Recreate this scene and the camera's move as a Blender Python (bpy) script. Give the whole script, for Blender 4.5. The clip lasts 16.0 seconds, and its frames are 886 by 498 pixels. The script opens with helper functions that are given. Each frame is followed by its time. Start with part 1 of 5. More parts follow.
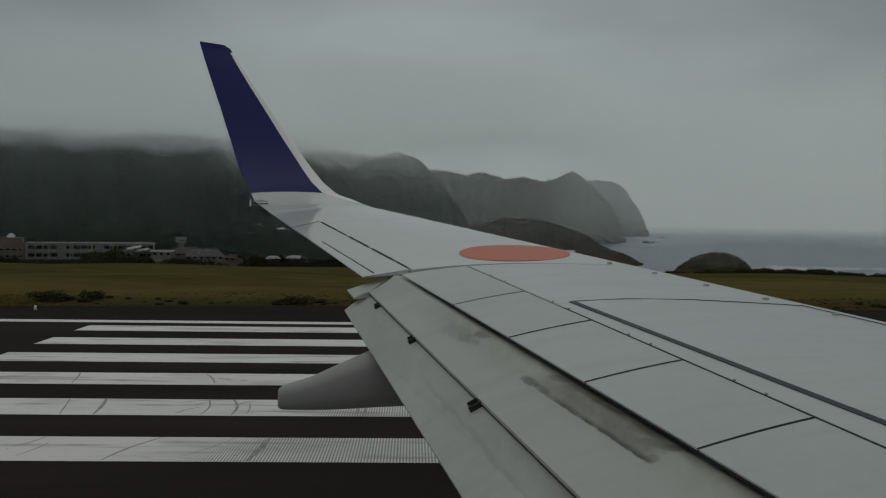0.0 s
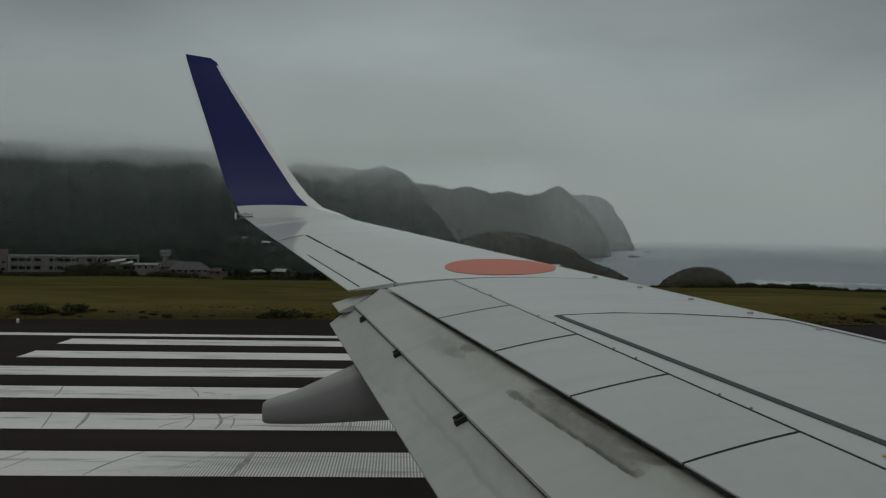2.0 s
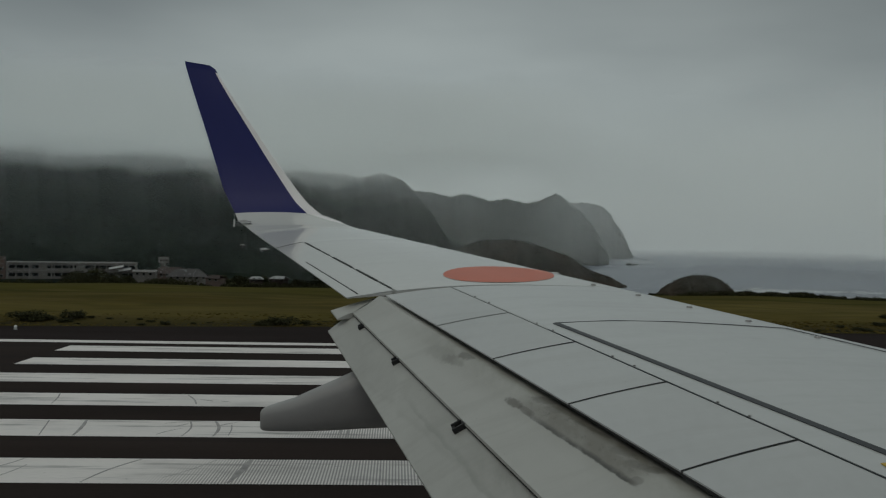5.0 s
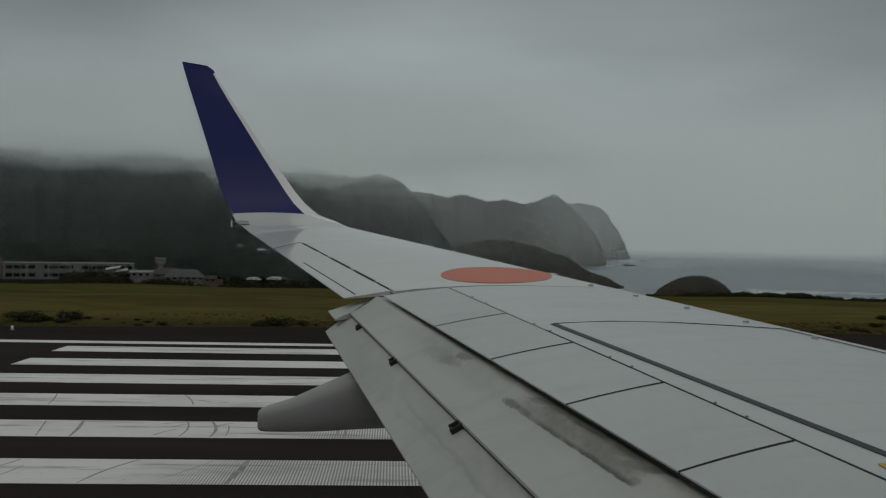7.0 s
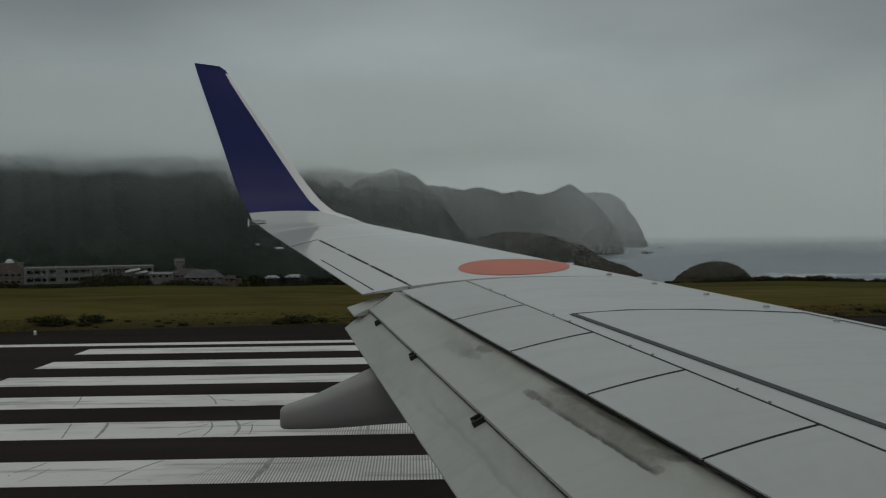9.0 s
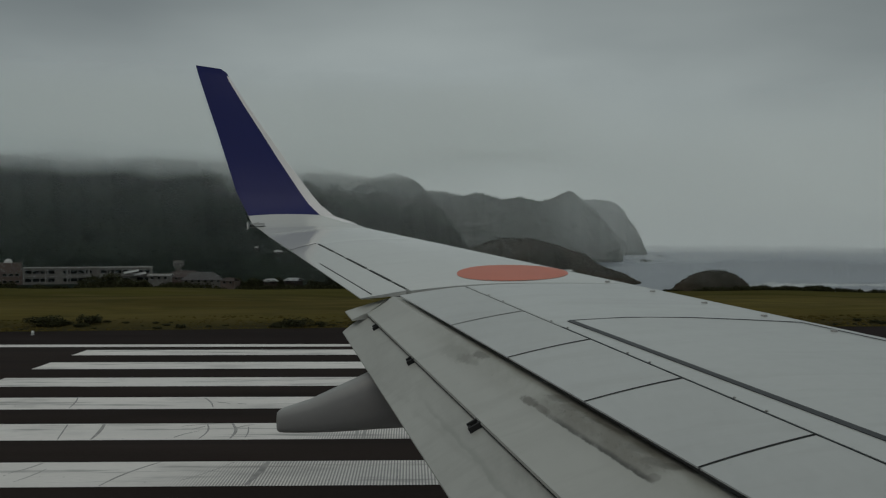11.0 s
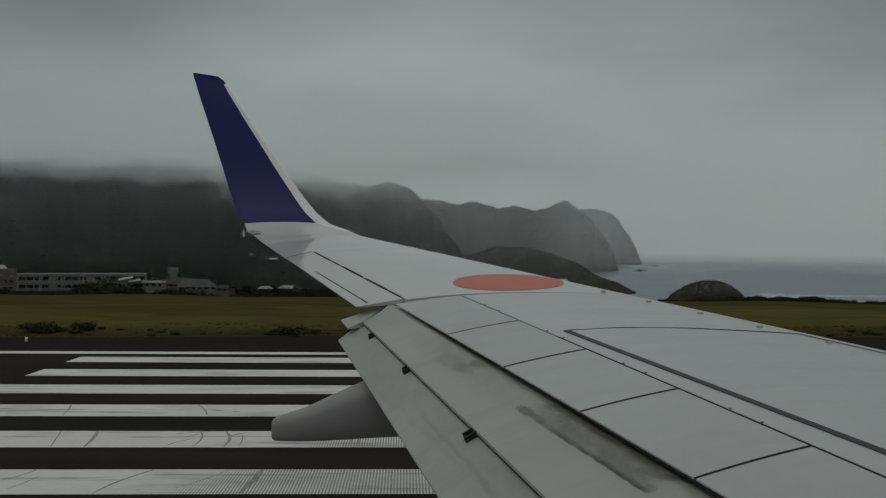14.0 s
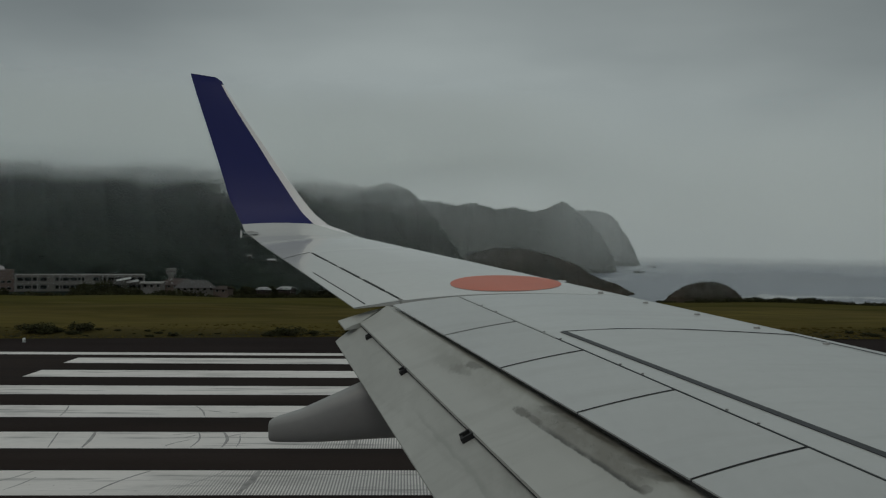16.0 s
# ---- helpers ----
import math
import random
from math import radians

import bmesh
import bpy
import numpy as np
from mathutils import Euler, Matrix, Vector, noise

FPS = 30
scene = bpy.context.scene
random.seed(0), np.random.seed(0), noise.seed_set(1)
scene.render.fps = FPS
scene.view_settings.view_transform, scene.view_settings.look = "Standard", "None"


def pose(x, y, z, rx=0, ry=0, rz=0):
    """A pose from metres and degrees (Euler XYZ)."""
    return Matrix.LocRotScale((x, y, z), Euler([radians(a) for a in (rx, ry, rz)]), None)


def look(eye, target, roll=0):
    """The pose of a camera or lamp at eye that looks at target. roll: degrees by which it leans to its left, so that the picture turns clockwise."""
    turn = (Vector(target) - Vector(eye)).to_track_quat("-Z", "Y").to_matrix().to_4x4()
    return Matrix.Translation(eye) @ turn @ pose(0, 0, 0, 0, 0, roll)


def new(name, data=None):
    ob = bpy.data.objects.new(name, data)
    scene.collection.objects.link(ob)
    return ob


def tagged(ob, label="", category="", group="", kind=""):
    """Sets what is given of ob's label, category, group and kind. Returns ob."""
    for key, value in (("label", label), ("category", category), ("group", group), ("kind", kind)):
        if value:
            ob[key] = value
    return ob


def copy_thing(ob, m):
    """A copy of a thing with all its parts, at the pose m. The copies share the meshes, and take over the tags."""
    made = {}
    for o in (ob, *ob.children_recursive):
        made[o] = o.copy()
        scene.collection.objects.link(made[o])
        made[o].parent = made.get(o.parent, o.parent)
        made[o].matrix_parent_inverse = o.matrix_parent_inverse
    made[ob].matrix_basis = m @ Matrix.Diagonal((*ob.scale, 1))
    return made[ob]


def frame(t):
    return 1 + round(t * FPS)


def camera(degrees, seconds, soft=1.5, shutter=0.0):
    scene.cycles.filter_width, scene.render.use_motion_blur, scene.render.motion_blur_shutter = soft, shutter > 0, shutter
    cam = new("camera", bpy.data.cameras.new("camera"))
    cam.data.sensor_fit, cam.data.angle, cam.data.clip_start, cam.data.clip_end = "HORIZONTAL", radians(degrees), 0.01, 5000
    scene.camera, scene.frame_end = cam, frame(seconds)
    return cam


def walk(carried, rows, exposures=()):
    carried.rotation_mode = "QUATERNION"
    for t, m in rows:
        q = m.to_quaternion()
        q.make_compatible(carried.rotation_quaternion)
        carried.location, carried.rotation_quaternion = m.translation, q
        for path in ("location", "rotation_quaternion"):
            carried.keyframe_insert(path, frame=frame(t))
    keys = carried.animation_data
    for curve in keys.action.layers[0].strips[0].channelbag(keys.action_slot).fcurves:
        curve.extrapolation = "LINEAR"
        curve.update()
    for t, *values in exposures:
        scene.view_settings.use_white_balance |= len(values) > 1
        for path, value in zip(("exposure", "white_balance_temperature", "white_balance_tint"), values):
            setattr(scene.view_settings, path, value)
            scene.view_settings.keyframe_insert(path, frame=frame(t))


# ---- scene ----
cam = camera(48.5, 16.0, soft=1.2)
# seconds, x, y, z, yaw, pitch, roll
ROWS = [
    (0, 0.001, -0.002, 3.944, 0.845, -1.78, -0.731),
    (0.5, -0.004, -0.006, 3.947, 0.432, -1.534, -0.647),
    (1, -0.002, -0.003, 3.945, 0.196, -1.393, -0.809),
    (1.5, -0.002, 0.001, 3.941, 0.014, -1.157, -0.913),
    (2, -0.0, 0.001, 3.943, 0.009, -0.965, -0.913),
    (2.5, 0.001, -0.001, 3.943, 0.042, -0.822, -0.912),
    (3, 0.001, 0.003, 3.942, -0.082, -0.677, -0.946),
    (3.5, -0.0, -0.0, 3.94, 0.012, -0.626, -1.1),
    (6, -0.003, -0.002, 3.943, -0.177, -0.475, -1.03),
    (6.5, -0.003, -0.0, 3.939, -0.188, -0.471, -1.088),
    (7, -0.005, -0.003, 3.941, -0.247, -0.481, -1.075),
    (7.5, -0.001, -0.0, 3.943, -0.139, -0.551, -1.149),
    (8, -0.002, 0.002, 3.942, 0.009, -0.602, -1.144),
    (8.2, -0.002, 0.002, 3.942, 0.009, -0.602, -1.144),
    (8.3, -0.005, -0.002, 3.941, 0.572, -0.77, 0.556),
    (8.5, -0.005, -0.002, 3.941, 0.572, -0.77, 0.556),
    (9, -0.002, 0.0, 3.944, 0.735, -0.882, 0.621),
    (11.5, 0.0, -0.003, 3.943, 0.619, -0.481, -0.22),
    (12, -0.006, -0.003, 3.943, 0.567, -0.427, -0.238),
    (12.5, -0.003, -0.005, 3.946, 0.553, -0.418, -0.256),
    (13, -0.004, -0.004, 3.945, 0.524, -0.341, -0.368),
    (13.5, -0.007, -0.003, 3.947, 0.42, -0.164, -0.379),
    (14, -0.01, -0.006, 3.946, 0.405, -0.069, -0.466),
    (14.5, -0.004, -0.008, 3.946, 0.411, -0.039, -0.409),
    (15, -0.004, -0.008, 3.948, 0.397, -0.049, -0.425),
    (15.5, -0.003, -0.003, 3.945, 0.369, -0.026, -0.45),
    (16, -0.001, -0.004, 3.945, 0.307, -0.003, -0.52),
]
walk(cam, [(r[0], pose(r[1], r[2], r[3], 90 + r[5], r[6], r[4])) for r in ROWS],
     [(0.0, -1.95), (3.5, -1.9), (9.0, -1.92), (16.0, -1.93)])

# ---------------------------------------------------------------- light: an overcast day
world = bpy.data.worlds.new("overcast_sky")
scene.world = world
world.use_nodes = True
wn, wl = world.node_tree.nodes, world.node_tree.links
wn.clear()
w_out = wn.new("ShaderNodeOutputWorld")
w_add = wn.new("ShaderNodeAddShader")
w_blue = wn.new("ShaderNodeBackground")
w_grey = wn.new("ShaderNodeBackground")
w_sky = wn.new("ShaderNodeTexSky")
w_sky.sky_type, w_sky.sun_disc = "NISHITA", False
w_sky.sun_elevation, w_sky.sun_rotation = radians(48), radians(150)
w_blue.inputs["Strength"].default_value = 0.02
wl.new(w_sky.outputs[0], w_blue.inputs["Color"])
w_co = wn.new("ShaderNodeTexCoord")
w_map = wn.new("ShaderNodeMapping")
w_map.inputs["Scale"].default_value = (1.0, 1.0, 3.4)
w_noise = wn.new("ShaderNodeTexNoise")
w_noise.inputs["Scale"].default_value = 2.2
w_noise.inputs["Detail"].default_value = 4.0
w_noise.inputs["Roughness"].default_value = 0.45
w_ramp = wn.new("ShaderNodeValToRGB")
w_ramp.color_ramp.elements[0].position, w_ramp.color_ramp.elements[0].color = 0.34, (0.708, 0.80, 0.79, 1)
w_ramp.color_ramp.elements[1].position, w_ramp.color_ramp.elements[1].color = 0.66, (1.02, 1.14, 1.11, 1)
w_sep = wn.new("ShaderNodeSeparateXYZ")
# overcast: palest at the horizon, greyest at mid height, bright again overhead
w_up = wn.new("ShaderNodeValToRGB")
for w_e, (w_p, w_v) in zip([w_up.color_ramp.elements[0], w_up.color_ramp.elements[1], w_up.color_ramp.elements.new(0.10), w_up.color_ramp.elements.new(0.24), w_up.color_ramp.elements.new(0.45)], ((0.0, 1.12), (0.9, 1.12), (0.10, 1.00), (0.24, 0.67), (0.45, 0.88))):
    w_e.position, w_e.color = w_p, (w_v, w_v, w_v, 1)
w_gain = wn.new("ShaderNodeMath")
w_gain.operation = "MULTIPLY"
w_gain.inputs[1].default_value = 1.25
wl.new(w_co.outputs["Generated"], w_map.inputs["Vector"])
wl.new(w_map.outputs[0], w_noise.inputs["Vector"])
wl.new(w_noise.outputs[0], w_ramp.inputs[0])
wl.new(w_co.outputs["Generated"], w_sep.inputs[0])
wl.new(w_sep.outputs["Z"], w_up.inputs[0])
wl.new(w_ramp.outputs[0], w_grey.inputs["Color"])
wl.new(w_up.outputs[0], w_gain.inputs[0])
# the thinnest cloud, and so the brightest, stands over the saddle; it thickens to either side
w_off = wn.new("ShaderNodeMath")
w_off.operation = "ABSOLUTE"
w_side = wn.new("ShaderNodeMapRange")
w_side.interpolation_type = "SMOOTHSTEP"
for w_k, w_v in (("From Min", 0.0), ("From Max", 0.40), ("To Min", 1.13), ("To Max", 0.88)):
    w_side.inputs[w_k].default_value = w_v
w_mul = wn.new("ShaderNodeMath")
w_mul.operation = "MULTIPLY"
wl.new(w_sep.outputs["X"], w_off.inputs[0])
wl.new(w_off.outputs[0], w_side.inputs["Value"])
wl.new(w_gain.outputs[0], w_mul.inputs[0])
wl.new(w_side.outputs[0], w_mul.inputs[1])
wl.new(w_mul.outputs[0], w_grey.inputs["Strength"])
wl.new(w_blue.outputs[0], w_add.inputs[0])
wl.new(w_grey.outputs[0], w_add.inputs[1])
wl.new(w_add.outputs[0], w_out.inputs[0])

sun_data = bpy.data.lights.new("sun", "SUN")
sun_data.energy, sun_data.angle, sun_data.color = 1.0, radians(40), (1.0, 0.90, 0.80)
sun = new("sun", sun_data)
sun.matrix_world = look((0, 0, 50), (18, 30, 0))


# ---------------------------------------------------------------- materials
def socket(node, *names):
    for n in names:
        if n in node.inputs:
            return node.inputs[n]


def mat(name, base, rough=0.6, metal=0.0, var=0.2, scale=1.0, fine=14.0, bump=0.15, dist=0.01, tint=None, spec=0.5, islands=0.0, stretch=(1, 1, 1)):
    """A principled material with colour variation at two scales and a fine relief."""
    m = bpy.data.materials.new(name)
    m.use_nodes = True
    nt = m.node_tree
    b = nt.nodes["Principled BSDF"]
    co = nt.nodes.new("ShaderNodeTexCoord")
    mp = nt.nodes.new("ShaderNodeMapping")
    mp.inputs["Scale"].default_value = stretch
    nt.links.new(co.outputs["Object"], mp.inputs["Vector"])
    n1 = nt.nodes.new("ShaderNodeTexNoise")
    n1.inputs["Scale"].default_value, n1.inputs["Detail"].default_value = scale, 5
    n2 = nt.nodes.new("ShaderNodeTexNoise")
    n2.inputs["Scale"].default_value, n2.inputs["Detail"].default_value = scale * fine, 3
    for n in (n1, n2):
        nt.links.new(mp.outputs[0], n.inputs["Vector"])
    add = nt.nodes.new("ShaderNodeMath")
    add.operation = "MULTIPLY_ADD"
    add.inputs[1].default_value = 0.4
    nt.links.new(n2.outputs[0], add.inputs[0])
    nt.links.new(n1.outputs[0], add.inputs[2])
    rp = nt.nodes.new("ShaderNodeValToRGB")
    other = tint or base
    rp.color_ramp.elements[0].position, rp.color_ramp.elements[1].position = 0.45, 0.95
    rp.color_ramp.elements[0].color = (*[c * (1 - var) for c in base], 1)
    rp.color_ramp.elements[1].color = (*[min(1, c * (1 + var)) for c in other], 1)
    nt.links.new(add.outputs[0], rp.inputs[0])
    col = rp.outputs[0]
    if islands:
        g = nt.nodes.new("ShaderNodeNewGeometry")
        mr = nt.nodes.new("ShaderNodeMapRange")
        mr.inputs["To Min"].default_value, mr.inputs["To Max"].default_value = 1 - islands, 1 + islands
        nt.links.new(g.outputs["Random Per Island"], mr.inputs["Value"])
        mx = nt.nodes.new("ShaderNodeVectorMath")
        mx.operation = "SCALE"
        nt.links.new(col, mx.inputs[0])
        nt.links.new(mr.outputs[0], mx.inputs["Scale"])
        col = mx.outputs[0]
    nt.links.new(col, b.inputs["Base Color"])
    b.inputs["Roughness"].default_value, b.inputs["Metallic"].default_value = rough, metal
    socket(b, "Specular IOR Level", "Specular").default_value = spec
    if bump:
        bp = nt.nodes.new("ShaderNodeBump")
        bp.inputs["Strength"].default_value, bp.inputs["Distance"].default_value = bump, dist
        nt.links.new(n2.outputs[0], bp.inputs["Height"])
        nt.links.new(bp.outputs[0], b.inputs["Normal"])
    return m


def math_node(nt, op, a, b=None, c=None):
    n = nt.nodes.new("ShaderNodeMath")
    n.operation = op
    for i, v in enumerate((a, b, c)):
        if v is None:
            continue
        if isinstance(v, (int, float)):
            n.inputs[i].default_value = v
        else:
            nt.links.new(v, n.inputs[i])
    return n.outputs[0]


def span(nt, value, lo, hi, a=0.0, b=1.0):
    n = nt.nodes.new("ShaderNodeMapRange")
    n.interpolation_type = "SMOOTHSTEP"
    n.inputs["From Min"].default_value, n.inputs["From Max"].default_value = lo, hi
    n.inputs["To Min"].default_value, n.inputs["To Max"].default_value = a, b
    nt.links.new(value, n.inputs["Value"])
    return n.outputs[0]


def noise_of(nt, vec, scale, detail=4, stretch=(1, 1, 1), turn=0.0, rough=0.5):
    mp = nt.nodes.new("ShaderNodeMapping")
    mp.inputs["Scale"].default_value = stretch
    mp.inputs["Rotation"].default_value = (0, 0, turn)
    nt.links.new(vec, mp.inputs["Vector"])
    n = nt.nodes.new("ShaderNodeTexNoise")
    n.inputs["Scale"].default_value, n.inputs["Detail"].default_value, n.inputs["Roughness"].default_value = scale, detail, rough
    nt.links.new(mp.outputs[0], n.inputs["Vector"])
    return n.outputs[0]


def over(nt, color_socket, mask, color):
    """Lays a second colour over what feeds the colour input, by the mask."""
    mx = nt.nodes.new("ShaderNodeMix")
    mx.data_type = "RGBA"
    old = color_socket.links[0].from_socket
    nt.links.new(mask, mx.inputs[0])
    nt.links.new(old, mx.inputs[6])
    mx.inputs[7].default_value = (*color, 1)
    nt.links.new(mx.outputs[2], color_socket)


def grimy(m, q0, q1, y0, y1, amount, color=(0.10, 0.095, 0.08)):
    """Oil and soot stains in a strip along the hinge of a flap, q = x + 0.366 y."""
    nt = m.node_tree
    b = nt.nodes["Principled BSDF"]
    co = nt.nodes.new("ShaderNodeTexCoord")
    sp = nt.nodes.new("ShaderNodeSeparateXYZ")
    nt.links.new(co.outputs["Object"], sp.inputs[0])
    q = math_node(nt, "MULTIPLY_ADD", sp.outputs["Y"], 0.366, sp.outputs["X"])
    wob = noise_of(nt, co.outputs["Object"], 3.5, 5, (1, 1, 1), 0.35)
    q = math_node(nt, "MULTIPLY_ADD", math_node(nt, "SUBTRACT", wob, 0.5), 0.10, q)
    band = span(nt, q, q0 - 0.03, q0 + 0.02)
    band = math_node(nt, "MULTIPLY", band, span(nt, q, q1, q1 + 0.05, 1, 0.5))
    reach = math_node(nt, "MULTIPLY", span(nt, sp.outputs["Y"], y0, y0 + 0.5), span(nt, sp.outputs["Y"], y1 - 0.7, y1, 1, 0))
    blot = span(nt, noise_of(nt, co.outputs["Object"], 2.2, 6, (2.2, 0.8, 1), 0.35, 0.65), 0.36, 0.66)
    edge = math_node(nt, "MULTIPLY", span(nt, q, q0 - 0.03, q0 + 0.005), span(nt, q, q0 + 0.005, q0 + 0.05, 1, 0))
    edge = math_node(nt, "MULTIPLY", edge, span(nt, noise_of(nt, co.outputs["Object"], 5, 4), 0.28, 0.5))
    mask = math_node(nt, "MULTIPLY", band, math_node(nt, "MULTIPLY_ADD", blot, 0.8, 0.08))
    mask = math_node(nt, "MAXIMUM", mask, edge)
    mask = math_node(nt, "MULTIPLY", math_node(nt, "MULTIPLY", mask, reach), amount)
    over(nt, b.inputs["Base Color"], mask, color)


def sooty(m):
    """Oil and soot on the inner flap: a brown film below the spoilers, a soiled strip with a dark rim, single blots."""
    nt = m.node_tree
    base = nt.nodes["Principled BSDF"].inputs["Base Color"]
    co = nt.nodes.new("ShaderNodeTexCoord")
    sp = nt.nodes.new("ShaderNodeSeparateXYZ")
    nt.links.new(co.outputs["Object"], sp.inputs[0])
    X, Y = sp.outputs["X"], sp.outputs["Y"]
    q = math_node(nt, "MULTIPLY_ADD", Y, 0.366, X)
    fine = noise_of(nt, co.outputs["Object"], 16.0, 5, (1.4, 0.6, 1), 0.35, 0.65)
    broad = noise_of(nt, co.outputs["Object"], 5.0, 5, (1.6, 0.6, 1), 0.35, 0.6)
    qw = math_node(nt, "MULTIPLY_ADD", math_node(nt, "SUBTRACT", fine, 0.5), 0.022, q)
    # the film, thickest against the spoilers
    film = math_node(nt, "MULTIPLY", span(nt, q, 2.42, 2.74), span(nt, Y, 6.9, 8.3, 1, 0))
    film = math_node(nt, "MULTIPLY", film, span(nt, broad, 0.3, 0.62, 0.34, 0.72))
    over(nt, base, film, (0.235, 0.222, 0.180))
    # the strip
    reach = math_node(nt, "MULTIPLY", span(nt, Y, 4.46, 4.60), span(nt, Y, 5.50, 5.85, 1, 0))
    fill = math_node(nt, "MULTIPLY", math_node(nt, "MULTIPLY", span(nt, qw, 2.530, 2.550), reach), span(nt, broad, 0.32, 0.66, 0.52, 0.78))
    over(nt, base, fill, (0.150, 0.136, 0.106))
    fleck = math_node(nt, "MULTIPLY", math_node(nt, "MULTIPLY", span(nt, q, 2.55, 2.62), reach), span(nt, fine, 0.54, 0.66, 0, 0.5))
    over(nt, base, fleck, (0.085, 0.077, 0.062))
    reach = math_node(nt, "MULTIPLY", span(nt, Y, 4.44, 4.52), span(nt, Y, 5.45, 5.65, 1, 0))
    rim = math_node(nt, "MULTIPLY", math_node(nt, "MULTIPLY", span(nt, qw, 2.522, 2.532), span(nt, qw, 2.536, 2.562, 1, 0)), reach)
    rim = math_node(nt, "MULTIPLY", rim, span(nt, broad, 0.30, 0.55, 0.35, 0.95))
    over(nt, base, rim, (0.055, 0.050, 0.042))
    # blots and runs: x, y, half sizes, strength
    for cx, cy, rx, ry, k in ((0.186, 6.72, 0.045, 0.11, 0.62), (0.09, 6.76, 0.05, 0.16, 0.30), (0.01, 6.95, 0.07, 0.25, 0.20), (0.435, 5.77, 0.030, 0.10, 0.72), (0.50, 5.60, 0.022, 0.10, 0.60), (0.60, 5.68, 0.060, 0.09, 0.66), (0.65, 5.50, 0.05, 0.08, 0.42),
                              (0.762, 5.25, 0.020, 0.06, 0.70), (0.81, 5.15, 0.020, 0.07, 0.66), (0.855, 5.06, 0.022, 0.06, 0.6), (0.915, 4.82, 0.06, 0.09, 0.45), (0.94, 4.64, 0.05, 0.07, 0.50), (1.01, 4.565, 0.06, 0.05, 0.62), (0.91, 4.50, 0.03, 0.04, 0.45), (1.09, 4.52, 0.03, 0.04, 0.5)):
        dx = math_node(nt, "DIVIDE", math_node(nt, "SUBTRACT", X, cx), rx)
        dy = math_node(nt, "DIVIDE", math_node(nt, "SUBTRACT", Y, cy), ry)
        dx = math_node(nt, "MULTIPLY_ADD", dy, 0.366 * ry / rx, dx)
        d = math_node(nt, "ADD", math_node(nt, "MULTIPLY", dx, dx), math_node(nt, "MULTIPLY", dy, dy))
        d = math_node(nt, "MULTIPLY_ADD", math_node(nt, "SUBTRACT", fine, 0.5), 2.6, d)
        over(nt, base, math_node(nt, "MULTIPLY", span(nt, d, 0.3, 1.3, 1, 0), k), (0.10, 0.09, 0.072))


# tip and aileron paler, inner skin darker, bluer: sky reflection put into base colours
M_TIP = mat("wing_tip_brightened_paint", (0.665, 0.672, 0.645), 0.10, 0, 0.04, 0.6, 20, 0.01, 0.001)
M_WING = mat("wing_grey_paint", (0.564, 0.580, 0.566), 0.22, 0, 0.05, 0.6, 20, 0.03, 0.002, spec=0.75)
M_SPOILER = mat("spoiler_grey_paint", (0.538, 0.553, 0.541), 0.34, 0, 0.06, 0.9, 18, 0.03, 0.002, stretch=(1, 0.4, 1))
M_AILERON = mat("aileron_grey_paint", (0.635, 0.642, 0.615), 0.12, 0, 0.04, 0.9, 18, 0.03, 0.002)
M_FLAP = mat("flap_soiled_paint", (0.485, 0.487, 0.452), 0.40, 0, 0.04, 0.8, 10, 0.04, 0.002, stretch=(1.6, 0.5, 1))
sooty(M_FLAP)
M_AFT = mat("aft_flap_soiled_paint", (0.482, 0.485, 0.450), 0.42, 0, 0.05, 1.0, 8, 0.04, 0.002, stretch=(2.0, 0.45, 1))
grimy(M_AFT, 2.10, 2.3, 3.0, 8.6, 0.16, (0.22, 0.22, 0.19))
def streaked(m):
    """Soot blown back along the slot of the rear flap segment, thicker towards the root."""
    nt = m.node_tree
    co = nt.nodes.new("ShaderNodeTexCoord")
    sp = nt.nodes.new("ShaderNodeSeparateXYZ")
    nt.links.new(co.outputs["Object"], sp.inputs[0])
    q = math_node(nt, "MULTIPLY_ADD", sp.outputs["Y"], 0.366, sp.outputs["X"])
    q = math_node(nt, "MULTIPLY_ADD", math_node(nt, "SUBTRACT", noise_of(nt, co.outputs["Object"], 5.0, 5, (1, 0.5, 1), 0.35), 0.5), 0.09, q)
    k = math_node(nt, "MULTIPLY", span(nt, q, 2.06, 2.24), span(nt, sp.outputs["Y"], 4.7, 5.7, 0.9, 0.10))
    k = math_node(nt, "MULTIPLY", k, span(nt, noise_of(nt, co.outputs["Object"], 4.0, 6, (2.0, 0.4, 1), 0.35, 0.6), 0.3, 0.62, 0.30, 0.80))
    over(nt, nt.nodes["Principled BSDF"].inputs["Base Color"], k, (0.125, 0.115, 0.095))
    # one long thin run
    run = math_node(nt, "MULTIPLY_ADD", math_node(nt, "SUBTRACT", sp.outputs["Y"], 5.57), -0.058, q)
    line = math_node(nt, "MULTIPLY", math_node(nt, "MULTIPLY", span(nt, run, 2.105, 2.118), span(nt, run, 2.122, 2.15, 1, 0)), math_node(nt, "MULTIPLY", span(nt, sp.outputs["Y"], 6.7, 6.2), 0.2))
    over(nt, nt.nodes["Principled BSDF"].inputs["Base Color"], line, (0.14, 0.14, 0.12))


